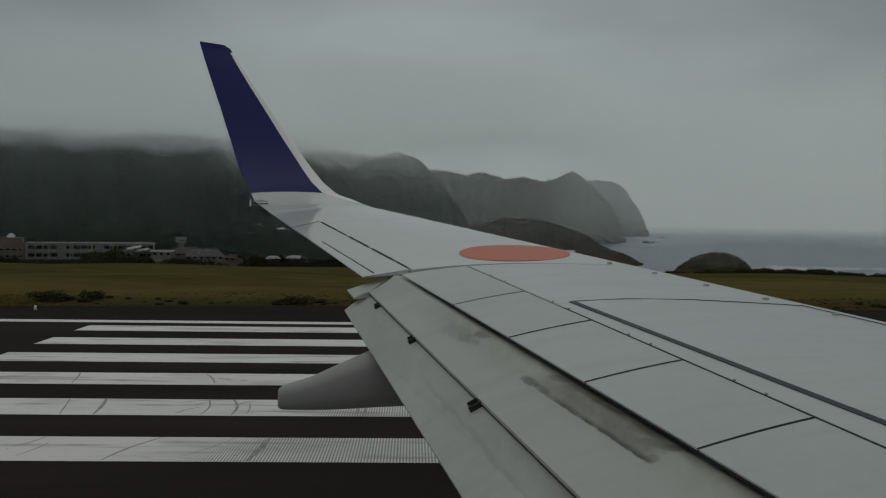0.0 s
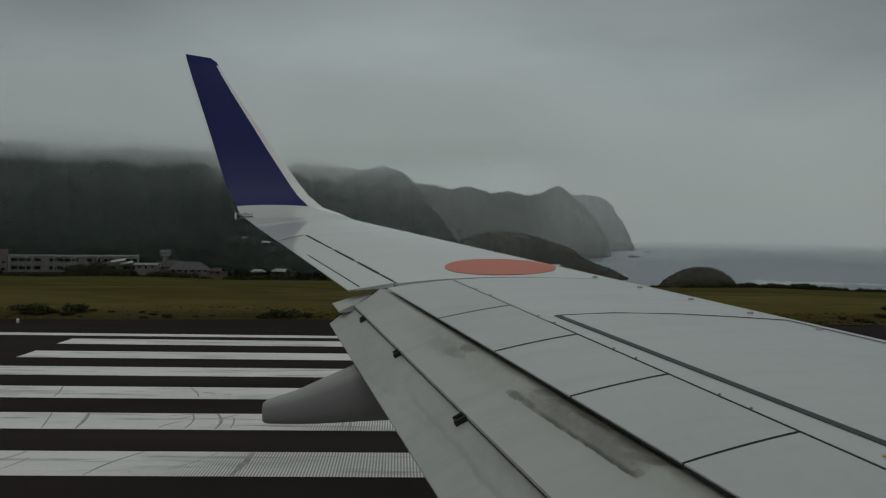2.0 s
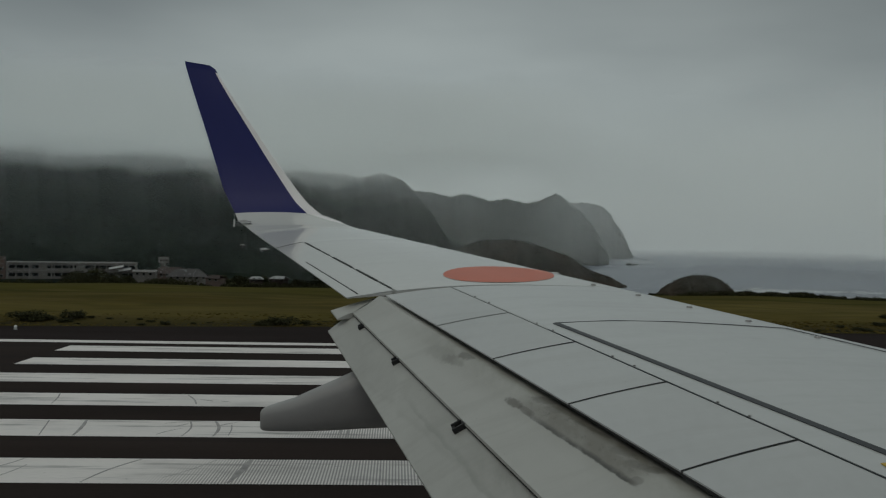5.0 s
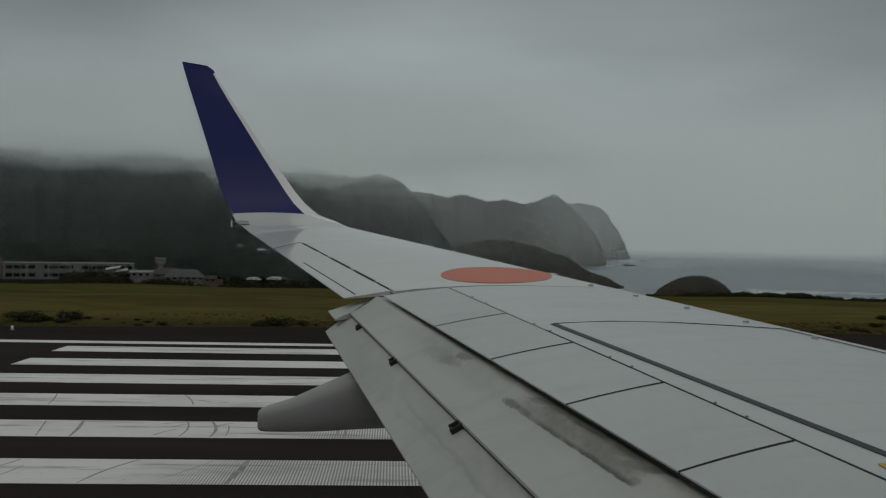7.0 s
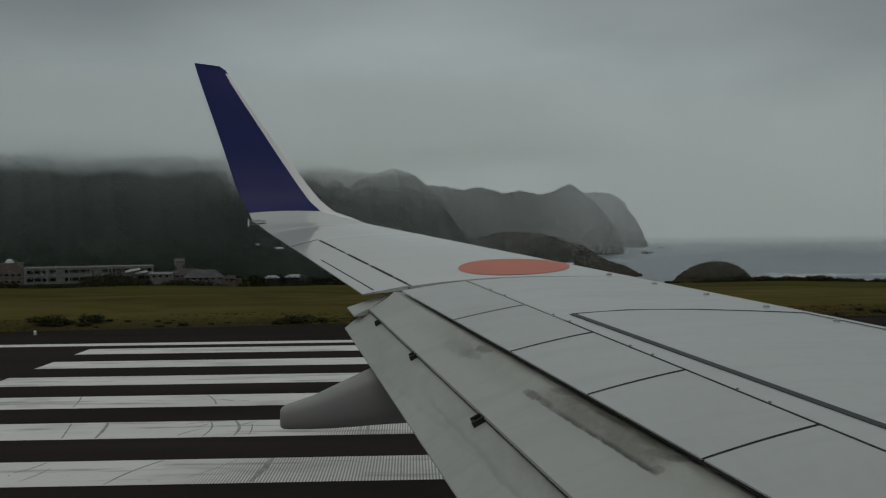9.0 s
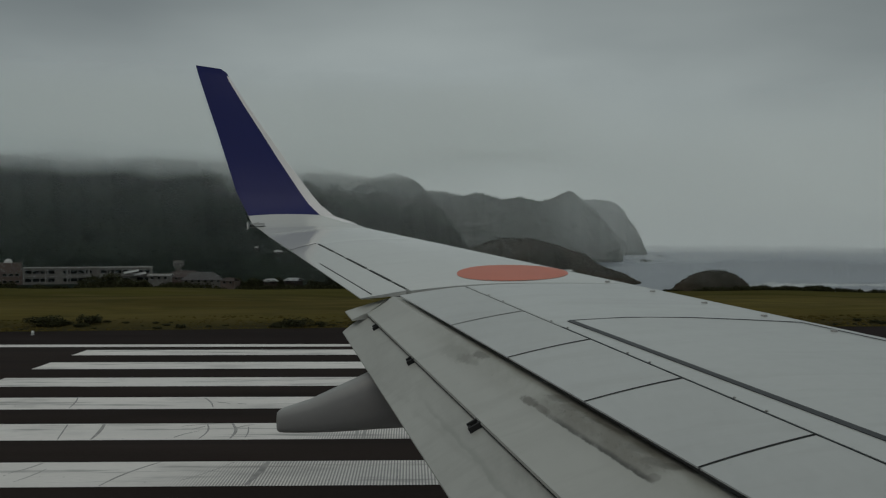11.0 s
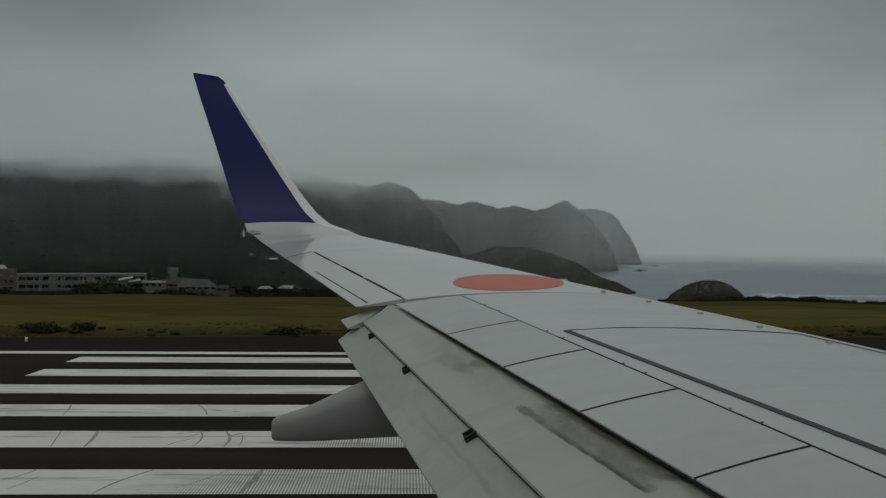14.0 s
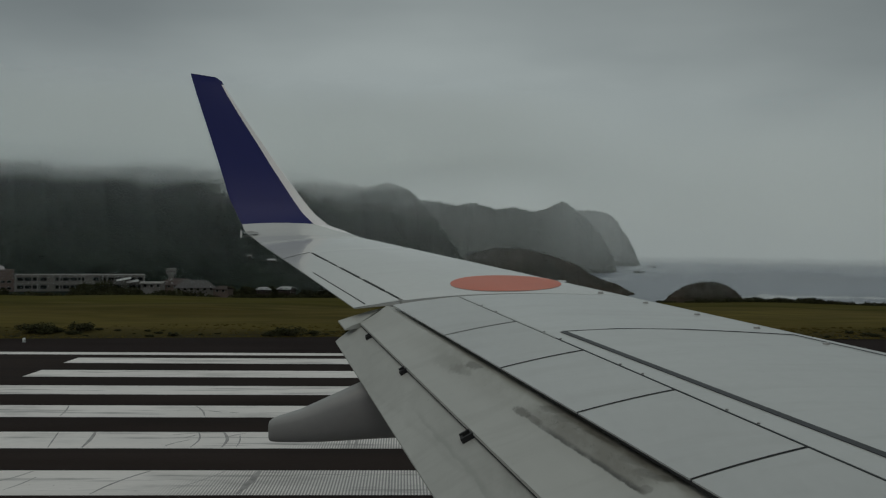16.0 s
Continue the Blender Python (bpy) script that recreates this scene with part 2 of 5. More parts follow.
streaked(M_AFT)
def weathered(m, amount):
    """Faint rain streaks along the airflow and a few broad smudges on painted metal."""
    nt = m.node_tree
    base = nt.nodes["Principled BSDF"].inputs["Base Color"]
    co = nt.nodes.new("ShaderNodeTexCoord")
    streak = span(nt, noise_of(nt, co.outputs["Object"], 3.0, 5, (0.35, 2.4, 1), 0.12, 0.6), 0.46, 0.70, 0, amount)
    over(nt, base, streak, (0.30, 0.295, 0.27))
    smudge = span(nt, noise_of(nt, co.outputs["Object"], 0.9, 5, (0.7, 1.2, 1), 0.3, 0.55), 0.50, 0.72, 0, amount)
    over(nt, base, smudge, (0.34, 0.335, 0.31))
    speck = span(nt, noise_of(nt, co.outputs["Object"], 22.0, 3, (1, 1, 1), 0.0, 0.6), 0.70, 0.76, 0, amount * 1.6)
    over(nt, base, speck, (0.22, 0.21, 0.19))


weathered(M_WING, 0.10)
weathered(M_SPOILER, 0.13)
weathered(M_TIP, 0.04)
weathered(M_FLAP, 0.18)
weathered(M_AFT, 0.22)
M_JOINT = mat("grey_joint_sealant", (0.33, 0.34, 0.33), 0.6, 0, 0.12, 3)
M_BOX = mat("bare_structure_shadowed_metal", (0.05, 0.05, 0.05), 0.6, 0.3, 0.2, 4)
# black of rubber and brackets, also of strips that stand for shaded gaps
M_SEAL_SHADE = mat("black_seal_and_gap_shade", (0.02, 0.02, 0.02), 0.7, 0, 0.2, 6)
M_BLUE = mat("deep_blue_gloss_paint", (0.0085, 0.0135, 0.118), 0.3, 0, 0.06, 0.8, 20, 0.02, 0.002, spec=0.25)
M_WHITE = mat("white_gloss_paint", (0.90, 0.87, 0.86), 0.28, 0, 0.04, 0.8, 20, 0.02, 0.002)
M_RED = mat("faded_red_paint", (0.64, 0.122, 0.046), 0.36, 0, 0.08, 1.2, 20, 0.03, 0.002, spec=0.34)
M_LINE = mat("dark_grey_line_paint", (0.035, 0.038, 0.042), 0.5, 0, 0.15, 3)
M_FAIR = mat("fairing_grey_paint", (0.34, 0.335, 0.325), 0.35, 0, 0.08, 0.8, 15, 0.03, 0.002)
weathered(M_FAIR, 0.15)
M_STEEL = mat("bare_steel", (0.35, 0.35, 0.34), 0.35, 0.9, 0.15, 8)
M_YELLOW = mat("yellow_marking_paint", (0.55, 0.36, 0.04), 0.45, 0, 0.1, 6)
# unseen hull, coloured blue to dim and tint the light on the inner wing
M_HULL = mat("wing_dimming_hull_blue", (0.07, 0.085, 0.24), 0.3, 0, 0.04, 0.5)
M_TYRE = mat("tyre_rubber", (0.025, 0.025, 0.025), 0.8, 0, 0.2, 5)
M_LAMP = mat("clear_lamp_cover", (0.75, 0.76, 0.74), 0.15, 0, 0.03, 9)


def asphalt(name, base, rubber):
    m = mat(name, base, 0.92, 0, 0.22, 0.35, 60, 0.35, 0.01, tint=tuple(c * 1.15 for c in base), stretch=(0.3, 1, 1), spec=0.03)
    nt = m.node_tree
    co = nt.nodes.new("ShaderNodeTexCoord")
    streak = span(nt, noise_of(nt, co.outputs["Object"], 0.9, 4, (0.02, 1, 1)), 0.45, 0.7)
    over(nt, nt.nodes["Principled BSDF"].inputs["Base Color"], math_node(nt, "MULTIPLY", streak, rubber), (0.02, 0.019, 0.019))
    return m


M_RUNWAY = asphalt("grooved_asphalt", (0.0305, 0.0232, 0.0207), 0.5)
M_SHOULDER = asphalt("shoulder_asphalt", (0.0225, 0.0165, 0.0155), 0.25)


def road_paint():
    m = mat("worn_white_road_paint", (0.82, 0.782, 0.748), 0.6, 0, 0.10, 0.5, 30, 0.25, 0.006, stretch=(0.35, 1, 1))
    nt = m.node_tree
    base = nt.nodes["Principled BSDF"].inputs["Base Color"]
    co = nt.nodes.new("ShaderNodeTexCoord")
    sp = nt.nodes.new("ShaderNodeSeparateXYZ")
    nt.links.new(co.outputs["Object"], sp.inputs[0])
    # saw-cut grooves where the paint is fresh
    wave = nt.nodes.new("ShaderNodeTexWave")
    wave.bands_direction = "X"
    wave.inputs["Scale"].default_value = 6.0
    wave.inputs["Distortion"].default_value = 0.25
    nt.links.new(co.outputs["Object"], wave.inputs["Vector"])
    skew = math_node(nt, "MULTIPLY_ADD", math_node(nt, "SUBTRACT", sp.outputs["Y"], 17.0), -0.45, sp.outputs["X"])
    where = math_node(nt, "MULTIPLY", span(nt, skew, -4.0, -2.3), span(nt, sp.outputs["Y"], 20.6, 21.4, 1, 0))
    cut = math_node(nt, "MULTIPLY", span(nt, wave.outputs[1], 0.25, 0.75, 1, 0), where)
    over(nt, base, math_node(nt, "MULTIPLY", cut, 0.68), (0.15, 0.14, 0.135))
    # skids and scuffs
    for turn, stretch, lo, hi, amount in ((0.9, (0.25, 2.2, 1), 0.55, 0.66, 0.55), (-0.6, (0.3, 3.0, 1), 0.57, 0.66, 0.5), (0.0, (0.5, 1.0, 1), 0.5, 0.75, 0.35)):
        k = span(nt, noise_of(nt, co.outputs["Object"], 0.8, 6, stretch, turn, 0.6), lo, hi)
        over(nt, base, math_node(nt, "MULTIPLY", k, amount), (0.16, 0.155, 0.15))
    # chips
    k = span(nt, noise_of(nt, co.outputs["Object"], 5.0, 5, (1, 1, 1), 0, 0.7), 0.66, 0.72)
    over(nt, base, math_node(nt, "MULTIPLY", k, 0.6), (0.06, 0.055, 0.05))
    return m


M_PAINT = road_paint()
M_SKID = mat("tyre_rubber_smear", (0.36, 0.345, 0.335), 0.8, 0, 0.35, 3.0, 10)
M_LAND = mat("woodland_canopy", (0.0105, 0.0155, 0.0118), 0.95, 0, 0.4, 0.012, 7, 0.5, 4.0, tint=(0.017, 0.024, 0.017), spec=0.03)
M_FIELD = mat("dry_grass_turf", (0.086, 0.070, 0.020), 0.95, 0, 0.35, 0.05, 14, 0.5, 0.1, tint=(0.120, 0.096, 0.028), spec=0.02, stretch=(0.35, 1, 1))
nt_f = M_FIELD.node_tree
co_f = nt_f.nodes.new("ShaderNodeTexCoord")
over(nt_f, nt_f.nodes["Principled BSDF"].inputs["Base Color"], math_node(nt_f, "MULTIPLY", span(nt_f, noise_of(nt_f, co_f.outputs["Object"], 0.16, 5, (0.30, 1, 1)), 0.45, 0.62), 0.4), (0.055, 0.050, 0.010))
over(nt_f, nt_f.nodes["Principled BSDF"].inputs["Base Color"], math_node(nt_f, "MULTIPLY", span(nt_f, noise_of(nt_f, co_f.outputs["Object"], 0.7, 5, (0.25, 1, 1)), 0.45, 0.65), 0.35), (0.122, 0.094, 0.022))
# the strip is mown short up to a line; longer, greener grass grows beyond it, with a darker band along the line
sp_f = nt_f.nodes.new("ShaderNodeSeparateXYZ")
nt_f.links.new(co_f.outputs["Object"], sp_f.inputs[0])
edge_f = math_node(nt_f, "MULTIPLY_ADD", math_node(nt_f, "SUBTRACT", noise_of(nt_f, co_f.outputs["Object"], 0.12, 5, (0.6, 1, 1)), 0.5), 9.0, sp_f.outputs["Y"])
base_f = nt_f.nodes["Principled BSDF"].inputs["Base Color"]
over(nt_f, base_f, math_node(nt_f, "MULTIPLY", span(nt_f, edge_f, 61.5, 66.5), 0.75), (0.064, 0.060, 0.011))
over(nt_f, base_f, math_node(nt_f, "MULTIPLY", math_node(nt_f, "MULTIPLY", span(nt_f, edge_f, 62.6, 64.2), span(nt_f, edge_f, 64.4, 66.5, 1, 0)), 0.4), (0.020, 0.021, 0.007))
over(nt_f, base_f, math_node(nt_f, "MULTIPLY", span(nt_f, noise_of(nt_f, co_f.outputs["Object"], 0.12, 3, (0.35, 1, 1)), 0.48, 0.66), 0.35), (0.066, 0.046, 0.013))
over(nt_f, base_f, math_node(nt_f, "MULTIPLY", span(nt_f, noise_of(nt_f, co_f.outputs["Object"], 0.5, 5, (0.25, 1, 1), 0.1, 0.6), 0.5, 0.66), 0.4), (0.048, 0.043, 0.008))
over(nt_f, base_f, math_node(nt_f, "MULTIPLY", span(nt_f, noise_of(nt_f, co_f.outputs["Object"], 0.22, 6, (0.45, 1, 1), 0.2, 0.65), 0.50, 0.62), 0.45), (0.040, 0.040, 0.010))
over(nt_f, base_f, math_node(nt_f, "MULTIPLY", span(nt_f, noise_of(nt_f, co_f.outputs["Object"], 0.34, 6, (0.4, 1, 1), -0.1, 0.65), 0.54, 0.64), 0.40), (0.128, 0.096, 0.036))
# rank dark growth towards the shoulder, where nobody mows
rim_f = nt_f.nodes.new("ShaderNodeMapRange")
for key_f, val_f in (("From Min", -21.7), ("From Max", 0.0), ("To Min", 41.8), ("To Max", 44.4)):
    rim_f.inputs[key_f].default_value = val_f
nt_f.links.new(sp_f.outputs["X"], rim_f.inputs["Value"])
off_f = math_node(nt_f, "SUBTRACT", sp_f.outputs["Y"], rim_f.outputs[0])
off_f = math_node(nt_f, "MULTIPLY_ADD", math_node(nt_f, "SUBTRACT", noise_of(nt_f, co_f.outputs["Object"], 0.35, 5, (0.5, 1, 1), 0.0, 0.6), 0.5), 5.0, off_f)
over(nt_f, base_f, span(nt_f, off_f, 0.3, 4.2, 0.80, 0.0), (0.030, 0.026, 0.014))
M_BLADE = mat("grass_blades", (0.066, 0.052, 0.016), 0.95, 0, 0.3, 0.05, 14, 0, tint=(0.100, 0.077, 0.022), spec=0.02, islands=0.16, stretch=(0.35, 1, 1))
M_WOOD_FAR = mat("forest_canopy", (0.0100, 0.0150, 0.0112), 0.95, 0, 0.35, 0.012, 30, 0.2, 0.4, tint=(0.016, 0.023, 0.016), spec=0.0, islands=0.06)
for m_k in (M_LAND, M_WOOD_FAR):
    # the knolls by the shore carry brown grass and scrub instead of forest
    nt_k = m_k.node_tree
    co_k = nt_k.nodes.new("ShaderNodeTexCoord")
    sp_k = nt_k.nodes.new("ShaderNodeSeparateXYZ")
    nt_k.links.new(co_k.outputs["Object"], sp_k.inputs[0])
    # stands of darker trees
    over(nt_k, nt_k.nodes["Principled BSDF"].inputs["Base Color"], math_node(nt_k, "MULTIPLY", span(nt_k, noise_of(nt_k, co_k.outputs["Object"], 0.026, 4, (1, 1, 1.6), 0.3, 0.55), 0.47, 0.60), 0.6), (0.0052, 0.0085, 0.0062))
    k_k = math_node(nt_k, "MULTIPLY", span(nt_k, sp_k.outputs["X"], -10, 40), span(nt_k, sp_k.outputs["Y"], 700, 760, 1, 0))
    k_k = math_node(nt_k, "MULTIPLY", k_k, span(nt_k, noise_of(nt_k, co_k.outputs["Object"], 0.03, 5), 0.35, 0.6, 0.4, 0.95))
    over(nt_k, nt_k.nodes["Principled BSDF"].inputs["Base Color"], k_k, (0.058, 0.046, 0.034))
    # bare rock in upright gullies on the sea cliffs
    rock_k = math_node(nt_k, "MULTIPLY", span(nt_k, sp_k.outputs["Y"], 860, 960), span(nt_k, sp_k.outputs["X"], -30, 60))
    rock_k = math_node(nt_k, "MULTIPLY", rock_k, span(nt_k, noise_of(nt_k, co_k.outputs["Object"], 0.022, 6, (1, 1, 0.3), 0.0, 0.62), 0.50, 0.68, 0, 0.8))
    over(nt_k, nt_k.nodes["Principled BSDF"].inputs["Base Color"], rock_k, (0.085, 0.082, 0.074))
M_LEAF = mat("dark_shrub_leaves", (0.036, 0.038, 0.018), 0.85, 0, 0.3, 0.8, 10, 0, tint=(0.052, 0.052, 0.024), spec=0.08, islands=0.25)
M_TWIG = mat("shrub_wood", (0.08, 0.06, 0.04), 0.85, 0, 0.25, 6)
M_SEA = mat("sea_water", (0.118, 0.143, 0.188), 0.30, 0, 0.25, 0.004, 22, 0.8, 2.0, stretch=(0.25, 1, 1), spec=0.4)
M_FOAM = mat("surf_foam", (0.56, 0.58, 0.58), 0.8, 0, 0.2, 0.05, 12)
M_CONC = mat("weathered_concrete", (0.185, 0.172, 0.158), 0.85, 0, 0.2, 0.25, 12, 0.2, 0.03)
M_PALE = mat("pale_render_wall", (0.24, 0.23, 0.215), 0.8, 0, 0.12, 0.3, 12)
M_BROWN = mat("brown_tiled_wall", (0.13, 0.095, 0.08), 0.8, 0, 0.2, 0.3, 12)
M_GLASS = mat("dark_window_glass", (0.015, 0.018, 0.02), 0.1, 0, 0.2, 2, spec=0.7)
M_ROOF = mat("grey_metal_roof", (0.075, 0.068, 0.066), 0.6, 0, 0.2, 0.4, 10)
M_RUST = mat("brown_roof", (0.055, 0.036, 0.03), 0.75, 0, 0.25, 0.4, 10)
M_WHITEROOF = mat("white_roof_sheet", (0.5, 0.5, 0.49), 0.5, 0, 0.12, 0.5, 10)


# ---------------------------------------------------------------- building helpers
def link(name, bm, material, parent=None, label="", smooth=False):
    me = bpy.data.meshes.new(name)
    bm.normal_update()
    if smooth:
        for e in bm.edges:
            if e.calc_face_angle(0.0) > 0.6:
                e.smooth = False
    bm.to_mesh(me)
    bm.free()
    me.materials.append(material)
    if smooth:
        me.polygons.foreach_set("use_smooth", [True] * len(me.polygons))
    ob = new(name, me)
    if parent:
        ob.parent = parent
    if label:
        tagged(ob, label)
    return ob


def part(name, bm, material, parent, label="", smooth=False):
    return link(name, bm, material, parent, label, smooth)


def arrays(name, verts, faces, material, parent=None, smooth=False):
    me = bpy.data.meshes.new(name)
    me.from_pydata(verts, [], faces)
    me.materials.append(material)
    if smooth:
        me.polygons.foreach_set("use_smooth", [True] * len(me.polygons))
    ob = new(name, me)
    if parent:
        ob.parent = parent
    return ob


def box(bm, x0, x1, y0, y1, z0, z1, bevel=0.0):
    r = bmesh.ops.create_cube(bm, size=1, matrix=Matrix.LocRotScale(((x0 + x1) / 2, (y0 + y1) / 2, (z0 + z1) / 2), None, (x1 - x0, y1 - y0, z1 - z0)))
    if bevel:
        es = list({e for v in r["verts"] for e in v.link_edges})
        bmesh.ops.bevel(bm, geom=es, offset=bevel, segments=2, affect="EDGES", profile=0.5)


def loft(bm, rings, close_ring=True, caps=True):
    """Skins a row of rings of equal length."""
    vs = [[bm.verts.new(p) for p in ring] for ring in rings]
    n = len(vs[0])
    for a, b in zip(vs, vs[1:]):
        for i in range(n if close_ring else n - 1):
            j = (i + 1) % n
            bm.faces.new((a[i], a[j], b[j], b[i]))
    if caps and close_ring:
        bm.faces.new(vs[0][::-1])
        bm.faces.new(vs[-1])
    bmesh.ops.recalc_face_normals(bm, faces=bm.faces)
    return vs


# ---------------------------------------------------------------- the land: one sheet to the horizon
EYE = 3.94
# crest lines: (bearing, elevation) in degrees
CLOUDED_MOUNTAIN = [(-75.3, 2.5), (-60.3, 3.4), (-44.3, 4.2), (-36.3, 4.6), (-27.3, 5.1), (-21.8, 5.3), (-15.9, 4.95), (-9.7, 4.4), (-6.5, 3.9), (-4.7, 3.52), (-4.2, 3.5), (-3.7, 3.62), (-3.2, 3.70), (-2.8, 3.68), (-2.15, 3.5), (-1.75, 3.22), (-1.3, 2.85), (-0.75, 2.25), (0.1, 1.15), (0.9, 0.1), (1.9, -1.2), (3.7, -2.4)]
SEA_CLIFFS = [(-12.45, 2.6), (-3.25, 2.9), (-1.6, 2.92), (-1.1, 2.82), (-0.3, 2.77), (0.3, 2.70), (1.0, 2.54), (1.4, 2.64), (1.76, 2.74), (2.6, 2.53), (3.3, 2.34), (3.8, 2.46), (4.26, 2.55), (5.4, 2.24), (6.2, 2.42), (6.87, 2.75), (7.16, 2.82), (7.42, 2.66), (7.82, 2.3), (8.5, 1.75), (9.0, 1.2), (9.48, 0.55), (9.85, -0.1), (10.1, -0.7), (10.25, -1.4), (10.5, -2.6)]
FAR_HEADLAND = [(5, 1.9), (6.5, 2.16), (7.8, 2.34), (8.5, 2.41), (9, 2.34), (9.4, 2.22), (9.7, 2.12), (9.95, 1.95), (10.15, 1.72), (10.35, 1.42), (10.6, 1.0), (11, 0.42), (11.25, -0.15), (11.4, -0.55), (11.6, -1.2), (11.9, -2.0)]
WOODED_KNOLL = [(-1.1, -2.2), (0.6, -0.9), (1.9, -0.28), (3.2, 0.08), (4.8, 0.1), (6.5, -0.32), (7.9, -0.85), (8.87, -1.5), (9.5, -1.75), (10.17, -2.0), (10.8, -2.3), (11.3, -2.55), (11.7, -3.0), (12.2, -3.6)]
ISLET = [(12.0, -3.6), (12.7, -3.0), (13.14, -2.55), (13.5, -2.30), (13.95, -2.0), (14.5, -1.8), (14.9, -1.7), (15.6, -1.68), (16.1, -1.82), (16.5, -1.98), (16.85, -2.25), (17.1, -2.55), (17.35, -3.0), (17.7, -3.8)]
# ridges: distance, front depth, back depth, crest
RIDGES = [(1000, 570, 400, CLOUDED_MOUNTAIN), (1250, 205, 300, SEA_CLIFFS), (1780, 200, 300, FAR_HEADLAND), (600, 190, 200, WOODED_KNOLL), (480, 45, 70, ISLET)]
SEA = -22.0
TURN = 0.5      # the far land as a whole, turned this much to the left


def step(x, lo, hi):
    k = np.clip((x - lo) / (hi - lo), 0, 1)
    return k * k * (3 - 2 * k)


def wander(a, r, scale, seed):
    """A cheap smooth unevenness of bearing and distance."""
    x, y = r * np.sin(np.radians(a)) / scale, r * np.cos(np.radians(a)) / scale
    s = seed
    return (np.sin(x * 1.7 + s) * np.cos(y * 1.3 - s) + 0.6 * np.sin(x * 3.1 - y * 2.3 + 2 * s) + 0.35 * np.sin(x * 6.7 + y * 5.9 + 3 * s)) / 1.95


def land(a, r):
    """The height of the land at a bearing (degrees, right of straight ahead) and a distance."""
    a, r = np.asarray(a, float) + TURN, np.asarray(r, float)
    y = r * np.cos(np.radians(a))
    ahead = step(y, 84, 330)
    seaward = step(a, 11.5, 13.5) * step(r, 130, 420) + step(a, 6, 9) * step(r, 720, 900) * (1 - step(a, 11.5, 13.5))
    seaward = np.maximum(seaward, step(a, 8.0, 9.6) * step(r, 440, 620))
    low = -17 * (1 - seaward) - 48 * seaward
    z = np.where(np.abs(a) < 80, ahead * low - 1.5 * step(y, 60, 84), 0.0) - 0.06
    z = np.where(np.abs(a) < 80, z, -0.06)
    for far, front, back, crest in RIDGES:
        ca, ce = [c[0] for c in crest], [c[1] for c in crest]
        el = np.interp(a, ca, ce, left=-9, right=-9)
        steep = np.clip(np.abs(np.interp(a + 0.15, ca, ce, left=-9, right=-9) - np.interp(a - 0.15, ca, ce, left=-9, right=-9)) / 0.3 - 0.5, 0, 1)
        el = el + steep * (0.075 * np.sin(el * 8.3 + far) + 0.045 * np.sin(el * 19 + 2 * far))      # crags on the falling edges
        top = EYE + far * np.tan(np.radians(el))
        k = np.where(r < far, step(r, far - front, far), 1 - step(r, far, far + back))
        k = k ** 0.8
        rough = far * (0.006 if far < 1100 else 0.011) * wander(a, r, far * 0.06, far * 0.01) * 2.2 * (1 - 0.93 * k)
        jag = np.sin(a * 19 + far) + np.sin(a * 37 + 2 * far) + 0.7 * np.sin(a * 61 + 3 * far)
        rough = rough + far * 0.0004 * jag * k ** 8
        # gullies run down the flanks
        fold = 1 - np.abs(np.sin(np.radians(a) * 95 + 0.9 * np.sin(a * 0.63 + far) + r * 0.003))
        rough = rough + far * 0.016 * (fold - 0.5) * 4 * k * (1 - k)
        z = np.maximum(z, np.where(top > z, z + (top - z) * k + rough * k, z))
    return z


bear = np.concatenate([np.arange(-180, -80, 5.0), np.arange(-80, -29, 1.0), np.arange(-29, 29, 0.12), np.arange(29, 80, 2.0), np.arange(80, 180, 5.0)])
rad = np.concatenate([np.linspace(10, 120, 28), np.geomspace(125, 4800, 190)])
A, R = np.meshgrid(bear, rad)
Z = land(A, R)
Z = np.where(R > 2600, np.minimum(Z, -60 * step(R, 2600, 3200) * (np.abs(A) < 80)), Z)
V = np.stack([R * np.sin(np.radians(A)), R * np.cos(np.radians(A)), Z], -1).reshape(-1, 3)
nb = len(bear)
F = []
for i in range(len(rad) - 1):
    o = i * nb
    F += [(o + j, o + (j + 1) % nb, o + nb + (j + 1) % nb, o + nb + j) for j in range(nb)]
V = np.concatenate([V, [(0, 0, -0.06)]])
F += [((j + 1) % nb, j, len(V) - 1) for j in range(nb)]
ground = arrays("ground", V.tolist(), F, M_LAND, smooth=True)
tagged(ground, "dark wooded island land rising into cloud-capped mountains", "ground", kind="structure")

# the sea, a ring sector of water round the land
bm = bmesh.new()
rings = []
for r in (150, 400, 700, 1100, 1600, 2400, 3400, 4930):
    rings.append([(r * math.sin(radians(a)), r * math.cos(radians(a)), SEA) for a in range(-90, 91, 3)])
loft(bm, rings, close_ring=False)
sea = link("water", bm, M_SEA, smooth=True)
tagged(sea, "grey-blue sea with low swell under mist", "sea", kind="structure")


# the runway and its strip run a little askew to the aircraft
RUN = pose(0.0, -0.13, 0.0, 0, 0, 2.6)


def along(ob):
    ob.matrix_basis = RUN
    return ob


def runway_sheet(name, material, x0, x1, y0, y1, top, label, category="runway"):
    bm = bmesh.new()
    box(bm, x0, x1, y0, y1, top - 0.05, top, 0.01)
    return tagged(along(link(name, bm, material)), label, category, kind="structure")


runway_sheet("road_runway", M_RUNWAY, -420, 420, -12, 37.4, 0.0, "dark grooved asphalt runway with rubber streaks")
runway_sheet("pavement_shoulder", M_SHOULDER, -420, 420, 37.4, 44.0, -0.006, "darker asphalt shoulder beside the runway", "pavement")

# the turf strip beyond the shoulder, gently uneven
def near_edge(x):
    return np.clip(44.4 + 0.12 * x, 41.8, 44.4)


